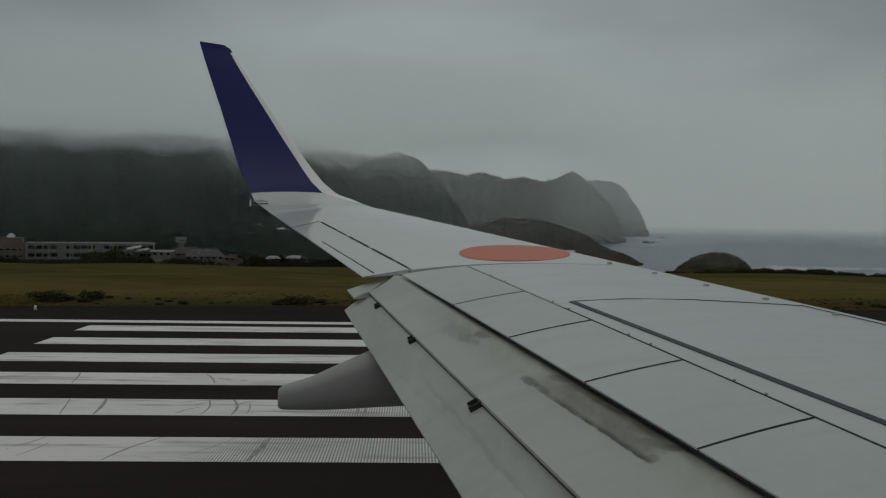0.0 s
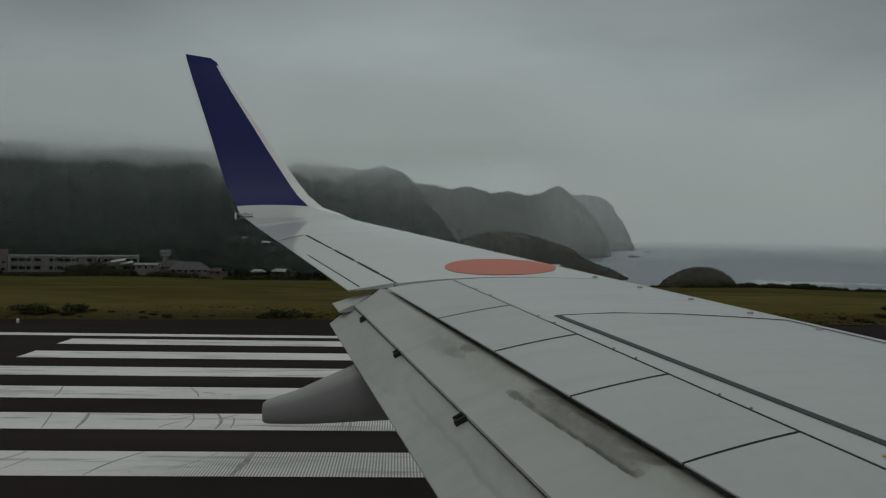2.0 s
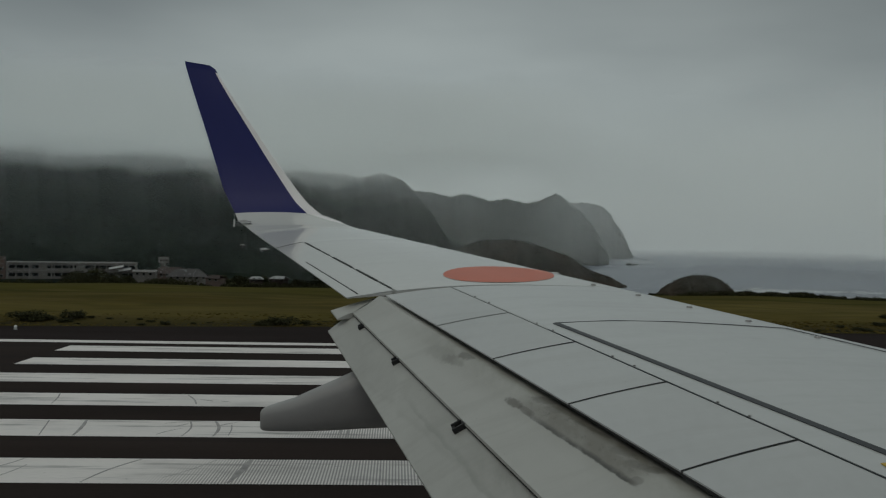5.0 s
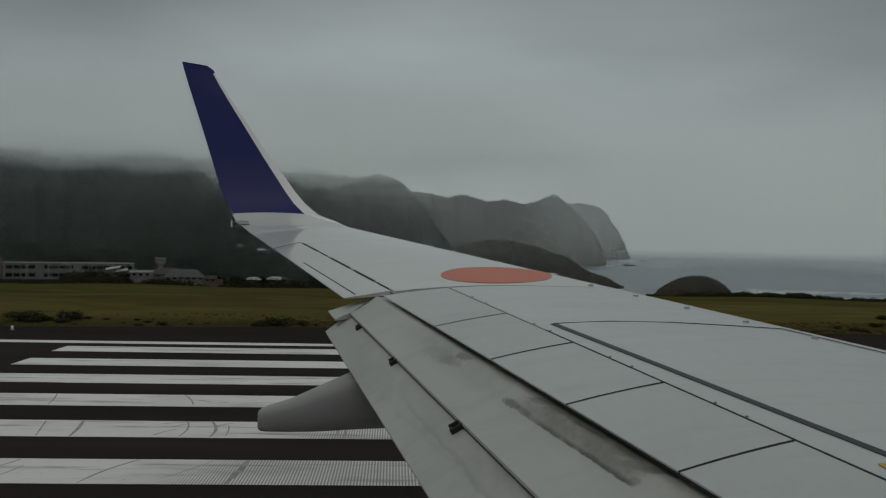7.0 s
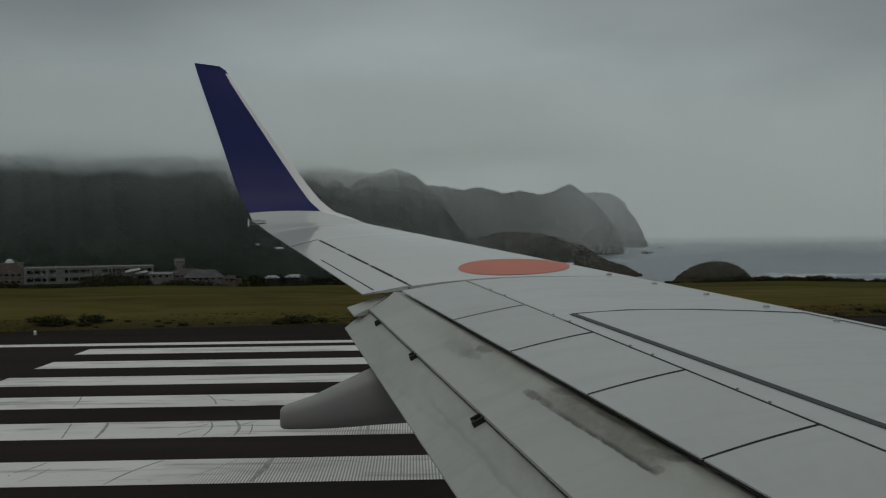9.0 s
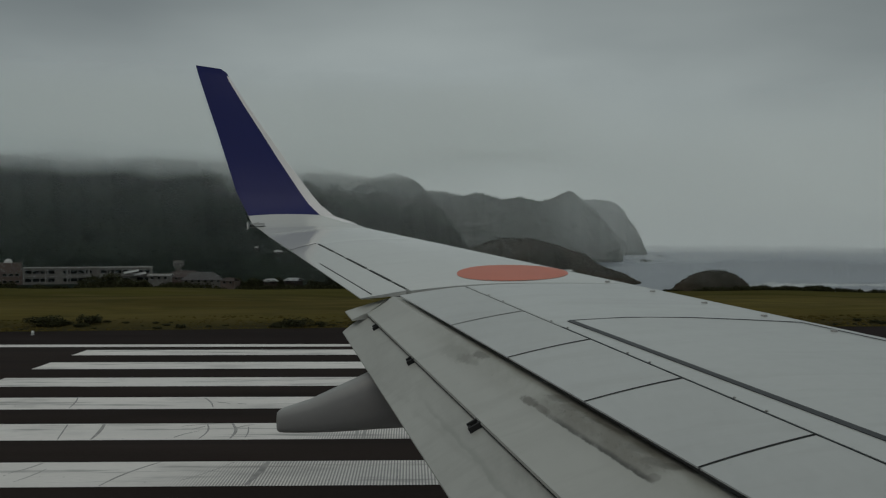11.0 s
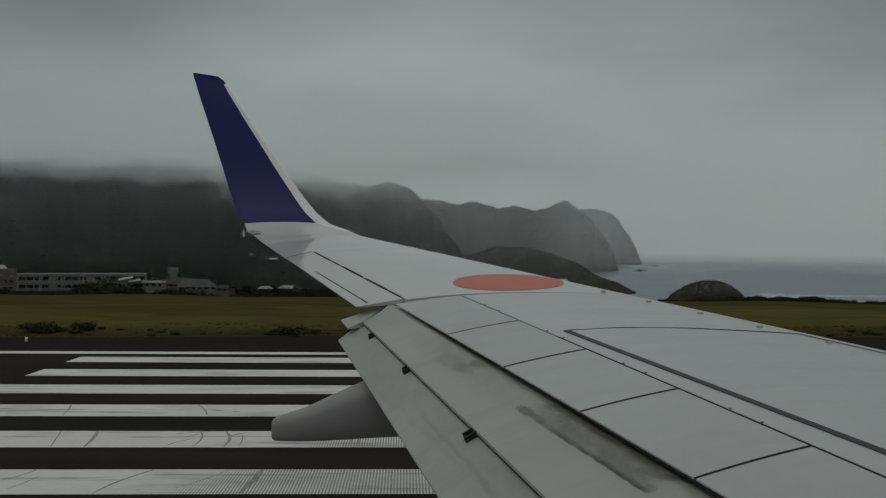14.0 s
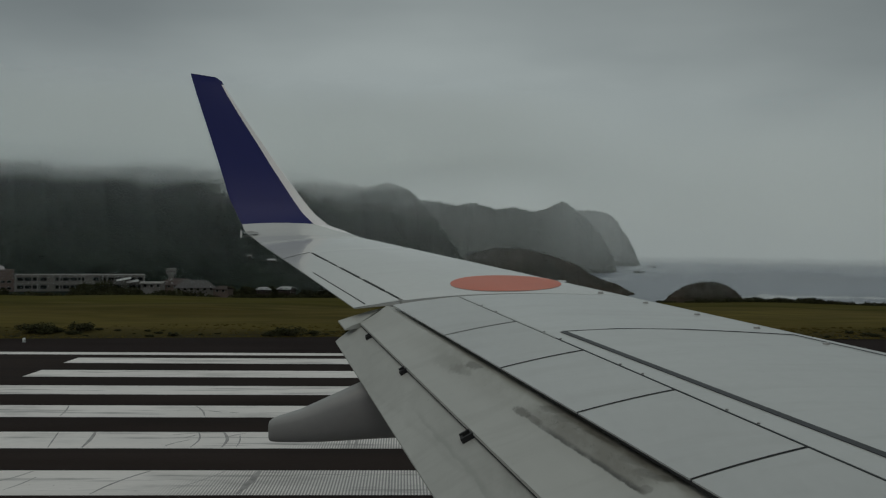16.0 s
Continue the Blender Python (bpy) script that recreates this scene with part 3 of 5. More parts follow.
def field_shape(x, y):
    z = 0.2 + 0.09 * np.sin(x * 0.11 + y * 0.21) * np.sin(y * 0.17 - x * 0.05) + 0.06 * np.sin(x * 0.37 - y * 0.3)
    return z * step(y - near_edge(x), 0, 6) - 0.9 * step(y + 0.10 * np.clip(x, -40, 40), 71.5, 82)


xs, ys = np.linspace(-260, 260, 300), np.linspace(0, 1, 56)
X, Y = np.meshgrid(xs, ys)
Y = near_edge(X) - 0.3 + (86 - near_edge(X)) * Y
Zf = field_shape(X, Y)
nx = len(xs)
F = [(i * nx + j, i * nx + j + 1, (i + 1) * nx + j + 1, (i + 1) * nx + j) for i in range(len(ys) - 1) for j in range(nx - 1)]
field = arrays("ground_turf", np.stack([X, Y, Zf], -1).reshape(-1, 3).tolist(), F, M_FIELD, smooth=True)
tagged(along(field), "olive and straw-coloured turf strip beside the runway", "grass", kind="structure")


def field_height(x, y):
    return float(field_shape(x, y))


# painted markings: threshold bars and the side line
def marking(name, x0, x1, y0, y1, label):
    bm = bmesh.new()
    n = max(2, int((x1 - x0) / 0.5))
    v = [[], []]
    for i in range(n + 1):
        x = x0 + (x1 - x0) * i / n
        for k, y in enumerate((y0, y1)):
            v[k].append((x, y + 0.012 * noise.noise((x * 1.7, y, 3.0 + k)), 0.004))
    top = [v[0], v[1]]
    loft(bm, top, close_ring=False)
    ext = bmesh.ops.extrude_face_region(bm, geom=bm.faces[:])
    bmesh.ops.translate(bm, vec=(0, 0, -0.003), verts=[g for g in ext["geom"] if isinstance(g, bmesh.types.BMVert)])
    bmesh.ops.recalc_face_normals(bm, faces=bm.faces)
    return tagged(along(link(name, bm, M_PAINT)), label, "runway marking", group="runway threshold bars" if "bar" in name else "", kind="structure")


for k in range(6):
    y = 16.0 + 3.53 * k - (0.13 if k == 0 else 0.0)
    marking("trim_threshold_bar", -11.4, 18.6, y, y + 1.74 - 0.03 * k, "worn white painted threshold bar with tyre scuffs")
marking("trim_threshold_bar", -11.4, 18.6, 10.6, 12.3, "worn white painted threshold bar with tyre scuffs")
marking("trim_threshold_bar", -11.4, 18.6, 7.0, 8.8, "worn white painted threshold bar with tyre scuffs")
marking("trim_side_line", -400, 400, 36.25, 37.05, "white painted runway side line")


def skid(x0, y0, x1, y1, bend, w, label="dark curved tyre mark"):
    """A tyre mark on the paint: a slim curved ribbon that tapers out."""
    bm = bmesh.new()
    a, b = Vector((x0, y0)), Vector((x1, y1))
    d = (b - a)
    nrm = Vector((-d.y, d.x)).normalized()
    rings = []
    for i in range(13):
        k = i / 12
        p = a + d * k + nrm * bend * math.sin(math.pi * k)
        h = 0.5 * w * (0.35 + 0.65 * math.sin(math.pi * min(1, 0.15 + k * 0.8))) / 2
        rings.append([(p.x - nrm.x * h, p.y - nrm.y * h, 0.0055), (p.x, p.y, 0.007), (p.x + nrm.x * h, p.y + nrm.y * h, 0.0055)])
    loft(bm, rings, close_ring=False)
    return tagged(along(link("trim_tyre_mark", bm, M_SKID)), label, "tyre mark", group="tyre marks on the threshold", kind="structure")


# on the nearest bar, the second and the third
NEAR_MARKS = ((-2.49, 17.58, -2.62, 15.92, 0.02, 0.24), (-4.39, 17.58, -4.94, 15.92, -0.08, 0.1), (-6.42, 17.56, -6.72, 16.8, 0.04, 0.08), (-6.2, 17.1, -6.4, 16.2, 0.03, 0.06), (-3.09, 17.55, -3.75, 16.2, 0.05, 0.05), (-1, 17.1, 0.32, 17.5, 0.02, 0.06), (-0.21, 17.2, -0.2, 16.2, 0, 0.06), (-9, 17.5, -9.9, 16.2, -0.05, 0.08))
SECOND_MARKS = ((-6.47, 21.18, -6.24, 19.58, 0.03, 0.16), (-7.23, 21.15, -6.89, 19.58, 0, 0.07), (-3.77, 21.18, -3.54, 19.62, 0.09, 0.14), (-4.3, 21.18, -4.15, 19.62, 0.09, 0.08), (-4.67, 19.73, -4.3, 20.4, 0.05, 0.08), (-4.78, 20.9, -4.1, 21.16, 0.04, 0.08), (-3.64, 20.59, -3.3, 21.1, 0.04, 0.09), (-3.37, 20.8, -3.26, 19.68, 0.03, 0.06), (-4.5, 20.55, -4.28, 20.9, 0, 0.1), (-1.15, 21.2, -1.05, 19.6, 0.03, 0.12), (-1, 21.2, -0.92, 19.6, 0.03, 0.08), (-8.9, 21.1, -8.4, 19.8, 0.02, 0.1))
THIRD_MARKS = ((-5.08, 24.65, -4.6, 23.27, 0.05, 0.1), (-4.63, 23.95, -4.29, 23.76, 0.02, 0.14), (-4.1, 23.76, -3.88, 23.66, 0, 0.12), (-8.2, 24.7, -7.9, 23.2, 0.03, 0.08))
for m in NEAR_MARKS + SECOND_MARKS + THIRD_MARKS:
    skid(*m)


# ---------------------------------------------------------------- the airliner
airliner = tagged(new("airliner"), "grey and blue twin-jet airliner with a blue winglet and lowered flaps", "airplane")


def skin(x, y):
    """Height of the wing's upper surface: dihedral, and a rear part that curves down."""
    s = 0.55 - 0.45 * (y - 9.4) - x
    return 4.2024 + 0.105 * (y - 15.0) - (0.06 * s * s if s > 0 else 0.0)


def lead(y):
    return 2.85 - 0.535 * (y - 6.36)


def trail(y):
    return -0.85 - 0.362 * (y - 8.89)


def hinge(y):
    return 0.09 + 0.374 * (8.82 - y)


def spoiler_end(y):
    return -0.5 + 0.366 * (8.77 - y)


def inset(c, g):
    """Moves the corners of a plan quad inward by about g."""
    out = []
    for i in range(4):
        p, a, b = Vector(c[i]), Vector(c[i - 1]), Vector(c[(i + 1) % 4])
        out.append(p + (a - p).normalized() * g + (b - p).normalized() * g)
    return out


def panel(corners, off=0.0, thick=0.02, nu=8, nv=8, gap=0.0, taper=None):
    """A curved sheet over a plan quad (rear-inner, front-inner, front-outer, rear-outer) that follows the wing's surface."""
    c = inset([(*p, 0) for p in corners], gap) if gap else [Vector((*p, 0)) for p in corners]
    bm = bmesh.new()
    top, low = [], []
    for i in range(nu + 1):
        u = i / nu
        a, b = c[0].lerp(c[1], u), c[3].lerp(c[2], u)
        rt, rl = [], []
        for j in range(nv + 1):
            p = a.lerp(b, j / nv)
            z = skin(p.x, p.y) + off
            t = thick if taper is None else taper + (thick - taper) * u
            edge = 0.003 if (i in (0, nu) or j in (0, nv)) else 0
            rt.append(bm.verts.new((p.x, p.y, z - edge)))
            rl.append(bm.verts.new((p.x, p.y, z - t)))
        top.append(rt)
        low.append(rl)
    for i in range(nu):
        for j in range(nv):
            bm.faces.new((top[i][j], top[i][j + 1], top[i + 1][j + 1], top[i + 1][j]))
            bm.faces.new((low[i][j], low[i + 1][j], low[i + 1][j + 1], low[i][j + 1]))
    rim_t = [top[0][j] for j in range(nv)] + [top[i][nv] for i in range(nu)] + [top[nu][j] for j in range(nv, 0, -1)] + [top[i][0] for i in range(nu, 0, -1)]
    rim_l = [low[0][j] for j in range(nv)] + [low[i][nv] for i in range(nu)] + [low[nu][j] for j in range(nv, 0, -1)] + [low[i][0] for i in range(nu, 0, -1)]
    for k in range(len(rim_t)):
        m = (k + 1) % len(rim_t)
        bm.faces.new((rim_t[k], rim_l[k], rim_l[m], rim_t[m]))
    bmesh.ops.recalc_face_normals(bm, faces=bm.faces)
    return bm


def ribbon(points, width, off=0.004, thick=0.003):
    """A thin strip along a plan line on the wing."""
    bm = bmesh.new()
    L, Rr = [], []
    for i, p in enumerate(points):
        a, b = Vector(points[max(0, i - 1)]), Vector(points[min(len(points) - 1, i + 1)])
        d = (b - a).normalized()
        n = Vector((-d.y, d.x)) * width / 2
        for side, lst in ((n, L), (-n, Rr)):
            q = Vector(p) + side
            z = skin(q.x, q.y) + off
            lst.append((q.x, q.y, z))
    ring = [[L[i], Rr[i], (Rr[i][0], Rr[i][1], Rr[i][2] - thick), (L[i][0], L[i][1], L[i][2] - thick)] for i in range(len(points))]
    loft(bm, ring)
    return bm


def line2(a, b, n=12):
    return [(a[0] + (b[0] - a[0]) * i / n, a[1] + (b[1] - a[1]) * i / n) for i in range(n + 1)]


ROOT = -0.35      # the wing meets the hull here
IN_Y, IN_R = 8.85, (-0.85, 8.89)
# inner skin, in front of the spoilers
s1_front = (lead(8.816), 8.816)
inner = [(hinge(ROOT), ROOT), (lead(ROOT), ROOT), s1_front, (hinge(8.82), 8.82)]
part("wing_skin", panel(inner, 0, 0.05, 10, 34, 0.006), M_WING, airliner, "satin light grey painted wing skin", True)
# middle skin, in front of the aileron
mid = [(-0.40, 8.90), (lead(8.80), 8.812), (lead(12.62), 12.62), (-1.745, 12.47)]
part("wing_skin", panel(mid, 0, 0.05, 10, 20, 0.004), M_TIP, airliner, "satin light grey painted wing skin", True)
# outer skin, out to the winglet
outer = [(trail(12.23), 12.23), (lead(12.62), 12.632), (lead(14.0), 14.0), (trail(14.0), 14.0)]
part("wing_skin", panel(outer, 0, 0.05, 10, 10, 0.003, 0.012), M_TIP, airliner, "satin light grey painted wing skin", True)
# structure below the joints, its metal coloured dark for the shade in the gaps
part("wing_box", panel([(spoiler_end(ROOT) + 0.05, ROOT), (lead(ROOT) - 0.06, ROOT), (lead(13.9) - 0.05, 13.9), (-2.25, 13.9)], -0.052, 0.30, 10, 30, 0, 0.06), M_BOX, airliner, "wing structure under the skin, coloured dark as if in shadow")

# leading edge: a rounded nose along the whole wing
prof = [(0.0, 0.0), (0.035, -0.008), (0.07, -0.028), (0.095, -0.06), (0.10, -0.10), (0.07, -0.15), (0.0, -0.19), (-0.25, -0.22), (-0.25, -0.06)]
def nose(y0, y1, gap):
    bm = bmesh.new()
    rings = []
    for i in range(13):
        y = y0 + gap + (y1 - y0 - 2 * gap) * i / 12
        x = lead(y)
        k = 0.55 + 0.45 * (14.0 - y) / 14
        rings.append([(x + dx * k, y, skin(x, y) + dz * k) for dx, dz in prof])
    loft(bm, rings)
    return bm
for y0, y1 in ((ROOT, 2.6), (2.6, 6.9), (6.9, 10.4), (10.4, 14.0)):
    part("leading_edge_slat", nose(y0, y1, 0.004), M_WING, airliner, "rounded grey leading edge slat", True)

# spoiler panels, each a separate plate between its own joints
cuts = [(8.82, 8.77), (7.63, 7.48), (6.61, 6.46), (5.59, 5.45), (4.57, 4.42), (3.1, 2.95), (1.5, 1.35), (0.05, -0.1)]
for (h1, e1), (h0, e0) in zip(cuts, cuts[1:]):
    q = [(spoiler_end(e0), e0), (hinge(h0), h0), (hinge(h1), h1), (spoiler_end(e1), e1)]
    part("spoiler", panel(q, 0.002, 0.035, 8, 8, 0.008, 0.012), M_SPOILER, airliner, "flat grey spoiler panel with dark joints", True)
    # hinge bumps
    for f in (0.36, 0.60):
        y = h0 + (h1 - h0) * f
        bm = bmesh.new()
        bmesh.ops.create_uvsphere(bm, u_segments=8, v_segments=5, radius=1, matrix=Matrix.LocRotScale((hinge(y) + 0.022, y, skin(hinge(y), y) + 0.002), None, (0.009, 0.013, 0.006)))
        part("hinge_fitting", bm, M_FAIR, airliner)

# flush strips colour the open spoiler gaps dark, where their walls would show lit
part("joint_strip", ribbon(line2((hinge(8.82), 8.82), (hinge(7.0), 7.0), 12), 0.012, 0.0025), M_JOINT, airliner, "grey sealed joint in front of the spoilers")
part("joint_strip", ribbon(line2((hinge(7.0), 7.0), (hinge(0.05), 0.05), 32), 0.007, 0.0025), M_LINE, airliner, "dark strip for the shaded gap in front of the spoilers")
for h1, e1 in cuts[1:-1]:
    part("joint_strip", ribbon(line2((hinge(h1) - 0.006, h1), (spoiler_end(e1) + 0.004, e1), 10), 0.012 if e1 > 7 else 0.008, 0.0035), M_JOINT if e1 > 7 else M_SEAL_SHADE, airliner, "dark joint between two spoilers")
# black strip as the shadow under the rear edge of the spoilers, hanging lower towards the root
bm = bmesh.new()
rings = []
for i in range(31):
    y = 8.3 - 8.3 * i / 30
    x, z = spoiler_end(y), skin(spoiler_end(y), y)
    d = 0.0005 + 0.009 * min(1.0, i / 15)
    rings.append([(x + 0.03, y, z - 0.006), (x + 0.006, y, z - 0.010), (x + 0.006, y, z - 0.012 - d), (x + 0.03, y, z - 0.012 - d)])
loft(bm, rings)
part("spoiler_edge_shade", bm, M_SEAL_SHADE, airliner, "black strip standing in for the shadow under the spoiler edge")
# aileron with its tab
ail = [(IN_R[0], IN_R[1]), (-0.43, 8.93), (-1.745, 12.46), (trail(12.21), 12.21)]
aileron = part("aileron", panel(ail, 0.001, 0.05, 8, 14, 0.006, 0.01), M_AILERON, airliner, "grey aileron with a trim tab joint", True)
for f0, f1 in ((0.02, 0.24), (0.26, 0.36), (0.40, 0.62), (0.66, 0.86), (0.88, 0.98)):
    a, b = Vector((-1.745, 12.465)), Vector((-0.43, 8.95))
    p, q = a.lerp(b, f0), a.lerp(b, f1)
    part("hinge_slot", ribbon(line2(p, q, 6), 0.021 if f1 - f0 > 0.11 else 0.013), M_SEAL_SHADE, aileron, "black gap along the aileron hinge")
part("tab_joint", ribbon(line2((-1.5, 10.94), (-0.76, 8.98)), 0.010), M_SEAL_SHADE, aileron, "thin dark trim tab joint")
for p in ((-1.24, 10.25), (-0.86, 9.25)):
    bm = bmesh.new()
    bmesh.ops.create_uvsphere(bm, u_segments=8, v_segments=5, radius=1, matrix=Matrix.LocRotScale((p[0], p[1], skin(*p)), None, (0.012, 0.03, 0.008)))
    part("tab_hinge", bm, M_STEEL, aileron)
part("skin_joint", ribbon(line2((trail(12.22), 12.22), (-1.76, 12.47)), 0.010), M_LINE, airliner)
part("skin_joint", ribbon(line2((-0.85, 8.893), (0.09, 8.826)), 0.012), M_JOINT, airliner)

# painted markings on the wing
bm = bmesh.new()
N = 72
rim = [(0.555 + 0.535 * math.cos(2 * math.pi * i / N), 9.49 + 0.535 * math.sin(2 * math.pi * i / N)) for i in range(N)]
prev = None
for k in (1.0, 0.75, 0.5, 0.25):
    ring = [bm.verts.new((0.555 + (x - 0.555) * k, 9.49 + (y - 9.49) * k, skin(0.555 + (x - 0.555) * k, 9.49 + (y - 9.49) * k) + 0.0025)) for x, y in rim]
    if prev:
        for i in range(N):
            bm.faces.new((prev[i], prev[(i + 1) % N], ring[(i + 1) % N], ring[i]))
    prev = ring
bm.faces.new(prev)
part("red_disc", bm, M_RED, airliner, "faded red painted disc on the wing", True)
part("walkway_line", ribbon(line2((0.84, 7.17), (3.2, 1.27), 24), 0.042), M_LINE, airliner, "dark grey painted walkway line")
part("skin_joint", ribbon([(0.84, 7.175), (1.25, 7.172), (1.72, 7.14), (2.1, 7.06), (2.45, 6.965)], 0.012), M_LINE, airliner)
part("skin_joint", ribbon(line2((2.45, 6.965), (4.2, 3.6), 16), 0.009), M_LINE, airliner)
for i in range(11):
    y = 8.9 - 0.56 * i
    x = 1.38 + 0.527 * (8.9 - y)
    bm = bmesh.new()
    bmesh.ops.create_cone(bm, cap_ends=True, segments=10, radius1=0.027, radius2=0.020, depth=0.012, matrix=Matrix.Translation((x, y, skin(x, y) + 0.004)))
    part("filler_cap", bm, M_FAIR, airliner, "small round grey cap on the slat")
bm = panel([(1.925, 4.12), (1.985, 4.12), (1.965, 4.22), (1.905, 4.22)], 0.006, 0.006, 3, 3)
part("yellow_mark", bm, M_YELLOW, airliner, "small yellow painted mark on the wing")

# ---- flaps
def flap_panel(front, rear, zf, thick_front, thick_rear, n=20, bulge=0.015, nose_up=0.0):
    """A tapered lofted plate; front and rear map a span value 0..1 to plan points, zf gives the height of a plan point."""
    bm = bmesh.new()
    rings = []
    for i in range(n + 1):
        f, r = front(i / n), rear(i / n)
        ring = []
        for k in (0, 0.08, 0.18, 0.32, 0.5, 0.75, 1.0):
            x, y = f[0] + (r[0] - f[0]) * k, f[1] + (r[1] - f[1]) * k
            lift = bulge * math.sin(math.pi * k) + nose_up * math.exp(-((k - 0.32) / 0.18) ** 2)
            ring.append((x, y, zf(x, y) + lift))
        for k in (1.0, 0.6, 0.25, 0.0):
            x, y = f[0] + (r[0] - f[0]) * k, f[1] + (r[1] - f[1]) * k
            ring.append((x, y, zf(x, y) - (thick_front + (thick_rear - thick_front) * k)))
        rings.append(ring)
    loft(bm, rings)
    return bm


def mix2(a, b, k):
    return (a[0] + (b[0] - a[0]) * k, a[1] + (b[1] - a[1]) * k)


def main_z(x, y):
    return 1.5377 + 0.2867 * x + 0.2254 * y


def aft_z(x, y):
    return 0.8292 + 0.6249 * x + 0.3309 * y


FLAP_IN = 0.0
flap = part("main_flap", flap_panel(lambda k: mix2((spoiler_end(FLAP_IN) + 0.09, FLAP_IN), (-0.46, 8.93), k), lambda k: mix2((1.949, FLAP_IN), (-0.778, 8.732), k), main_z, 0.14, 0.018, 24, 0.012, 0.04), M_FLAP, airliner, "lowered grey flap with oily dark stains", True)
part("flap_end", flap_panel(lambda k: mix2((-0.778, 8.735), (-0.60, 9.03), k), lambda k: mix2((-0.905, 8.662), (-1.004, 9.004), k), main_z, 0.05, 0.012, 4, 0.004), M_FLAP, flap, "", True)
aft = part("aft_flap", flap_panel(lambda k: mix2((2.029, FLAP_IN), (-0.735, 8.86), k), lambda k: mix2((1.433, FLAP_IN), (-1.002, 8.791), k), aft_z, 0.07, 0.010, 24, 0.01), M_AFT, airliner, "second lowered flap segment, streaked grey paint", True)


# black strip laid in as the shade of the slot between the flaps
bm = bmesh.new()
rings = []
for i in range(25):
    x, y = mix2((1.949, FLAP_IN), (-0.778, 8.732), i / 24)
    z = main_z(x, y)
    rings.append([(x + 0.004, y, z - 0.012), (x + 0.02, y, z - 0.013), (x + 0.02, y, z - 0.032), (x + 0.004, y, z - 0.030)])
loft(bm, rings)
part("slot_shade", bm, M_SEAL_SHADE, flap, "black strip for the shade in the slot between the two flap segments")


def clip(x, y, s):
    """A black drive bracket: two cheeks, a bridge and a bright pin."""
    bm = bmesh.new()
    for d in (-0.42, 0.42):
        box(bm, -0.5 * s, 0.5 * s, (d - 0.10) * s, (d + 0.10) * s, -0.2 * s, 0.42 * s, 0.04 * s)
    box(bm, 0.25 * s, 0.5 * s, -0.5 * s, 0.5 * s, -0.2 * s, 0.40 * s, 0.04 * s)
    box(bm, -0.5 * s, -0.3 * s, -0.5 * s, 0.5 * s, -0.2 * s, 0.30 * s, 0.04 * s)
    bmesh.ops.transform(bm, matrix=pose(x, y, aft_z(x, y), 12, -30, 0), verts=bm.verts)
    br = part("flap_bracket", bm, M_SEAL_SHADE, aft, "black drive bracket between the flaps")
    bm = bmesh.new()
    bmesh.ops.create_cone(bm, cap_ends=True, segments=10, radius1=0.10 * s, radius2=0.10 * s, depth=0.9 * s, matrix=pose(x, y, aft_z(x, y) + 0.1 * s, 90, 0, 0))
    part("pin", bm, M_STEEL, br)


for x, y, s in ((-0.655, 8.36, 0.075), (-0.305, 7.25, 0.085), (0.13, 5.80, 0.088), (0.72, 3.95, 0.10), (1.25, 2.3, 0.10)):
    clip(x, y, s)


# canoe fairing of the flap track
bm = bmesh.new()
rings = []
for x, zt, zb, w in ((-1.426, 2.533, 2.416, 0.05), (-1.422, 2.552, 2.402, 0.075), (-1.404, 2.567, 2.391, 0.095), (-1.358, 2.586, 2.388, 0.115), (-1.174, 2.646, 2.389, 0.14), (-0.993, 2.732, 2.396, 0.165), (-0.811, 2.817, 2.408, 0.18), (-0.63, 2.902, 2.422, 0.19), (-0.214, 2.958, 2.445, 0.19), (0.641, 2.958, 2.467, 0.19), (1.601, 2.883, 2.531, 0.14), (2.135, 2.787, 2.659, 0.05)):
    zc, hh = (zt + zb) / 2, (zt - zb) / 2
    ring = []
    for i in range(20):
        a = 2 * math.pi * i / 20
        ca, sa = math.cos(a), math.sin(a)
        ring.append((x, 7.9 + w * math.copysign(abs(ca) ** 0.55, ca), zc + hh * math.copysign(abs(sa) ** 0.7, sa)))
    rings.append(ring)
loft(bm, rings)
part("flap_track_fairing", bm, M_FAIR, airliner, "smooth grey canoe-shaped flap track fairing", True)

# ---- winglet: sections of height, rear and front
SECTIONS = [(14.0, trail(14.0), skin(trail(14.0), 14.0), lead(14.0) + 0.02, skin(lead(14.0), 14.0) - 0.01),
            (14.35, -2.87, 4.095, -1.40, 4.145),
            (14.6, -3.019, 4.167, -1.552, 4.204), (14.85, -3.124, 4.290, -1.818, 4.289), (15.0, -3.253, 4.481, -2.047, 4.461),
            (15.1, -3.365, 4.673, -2.220, 4.652), (15.25, -3.565, 5.202, -2.627, 5.177), (15.36, -3.72, 5.61, -2.93, 5.59), (15.45, -3.873, 6.011, -3.234, 6.005),
            (15.54, -4.02, 6.40, -3.475, 6.345), (15.585, -4.09, 6.60, -3.585, 6.515), (15.6, -4.114, 6.68, -3.625, 6.575), (15.605, -4.118, 6.70, -3.72, 6.64)]


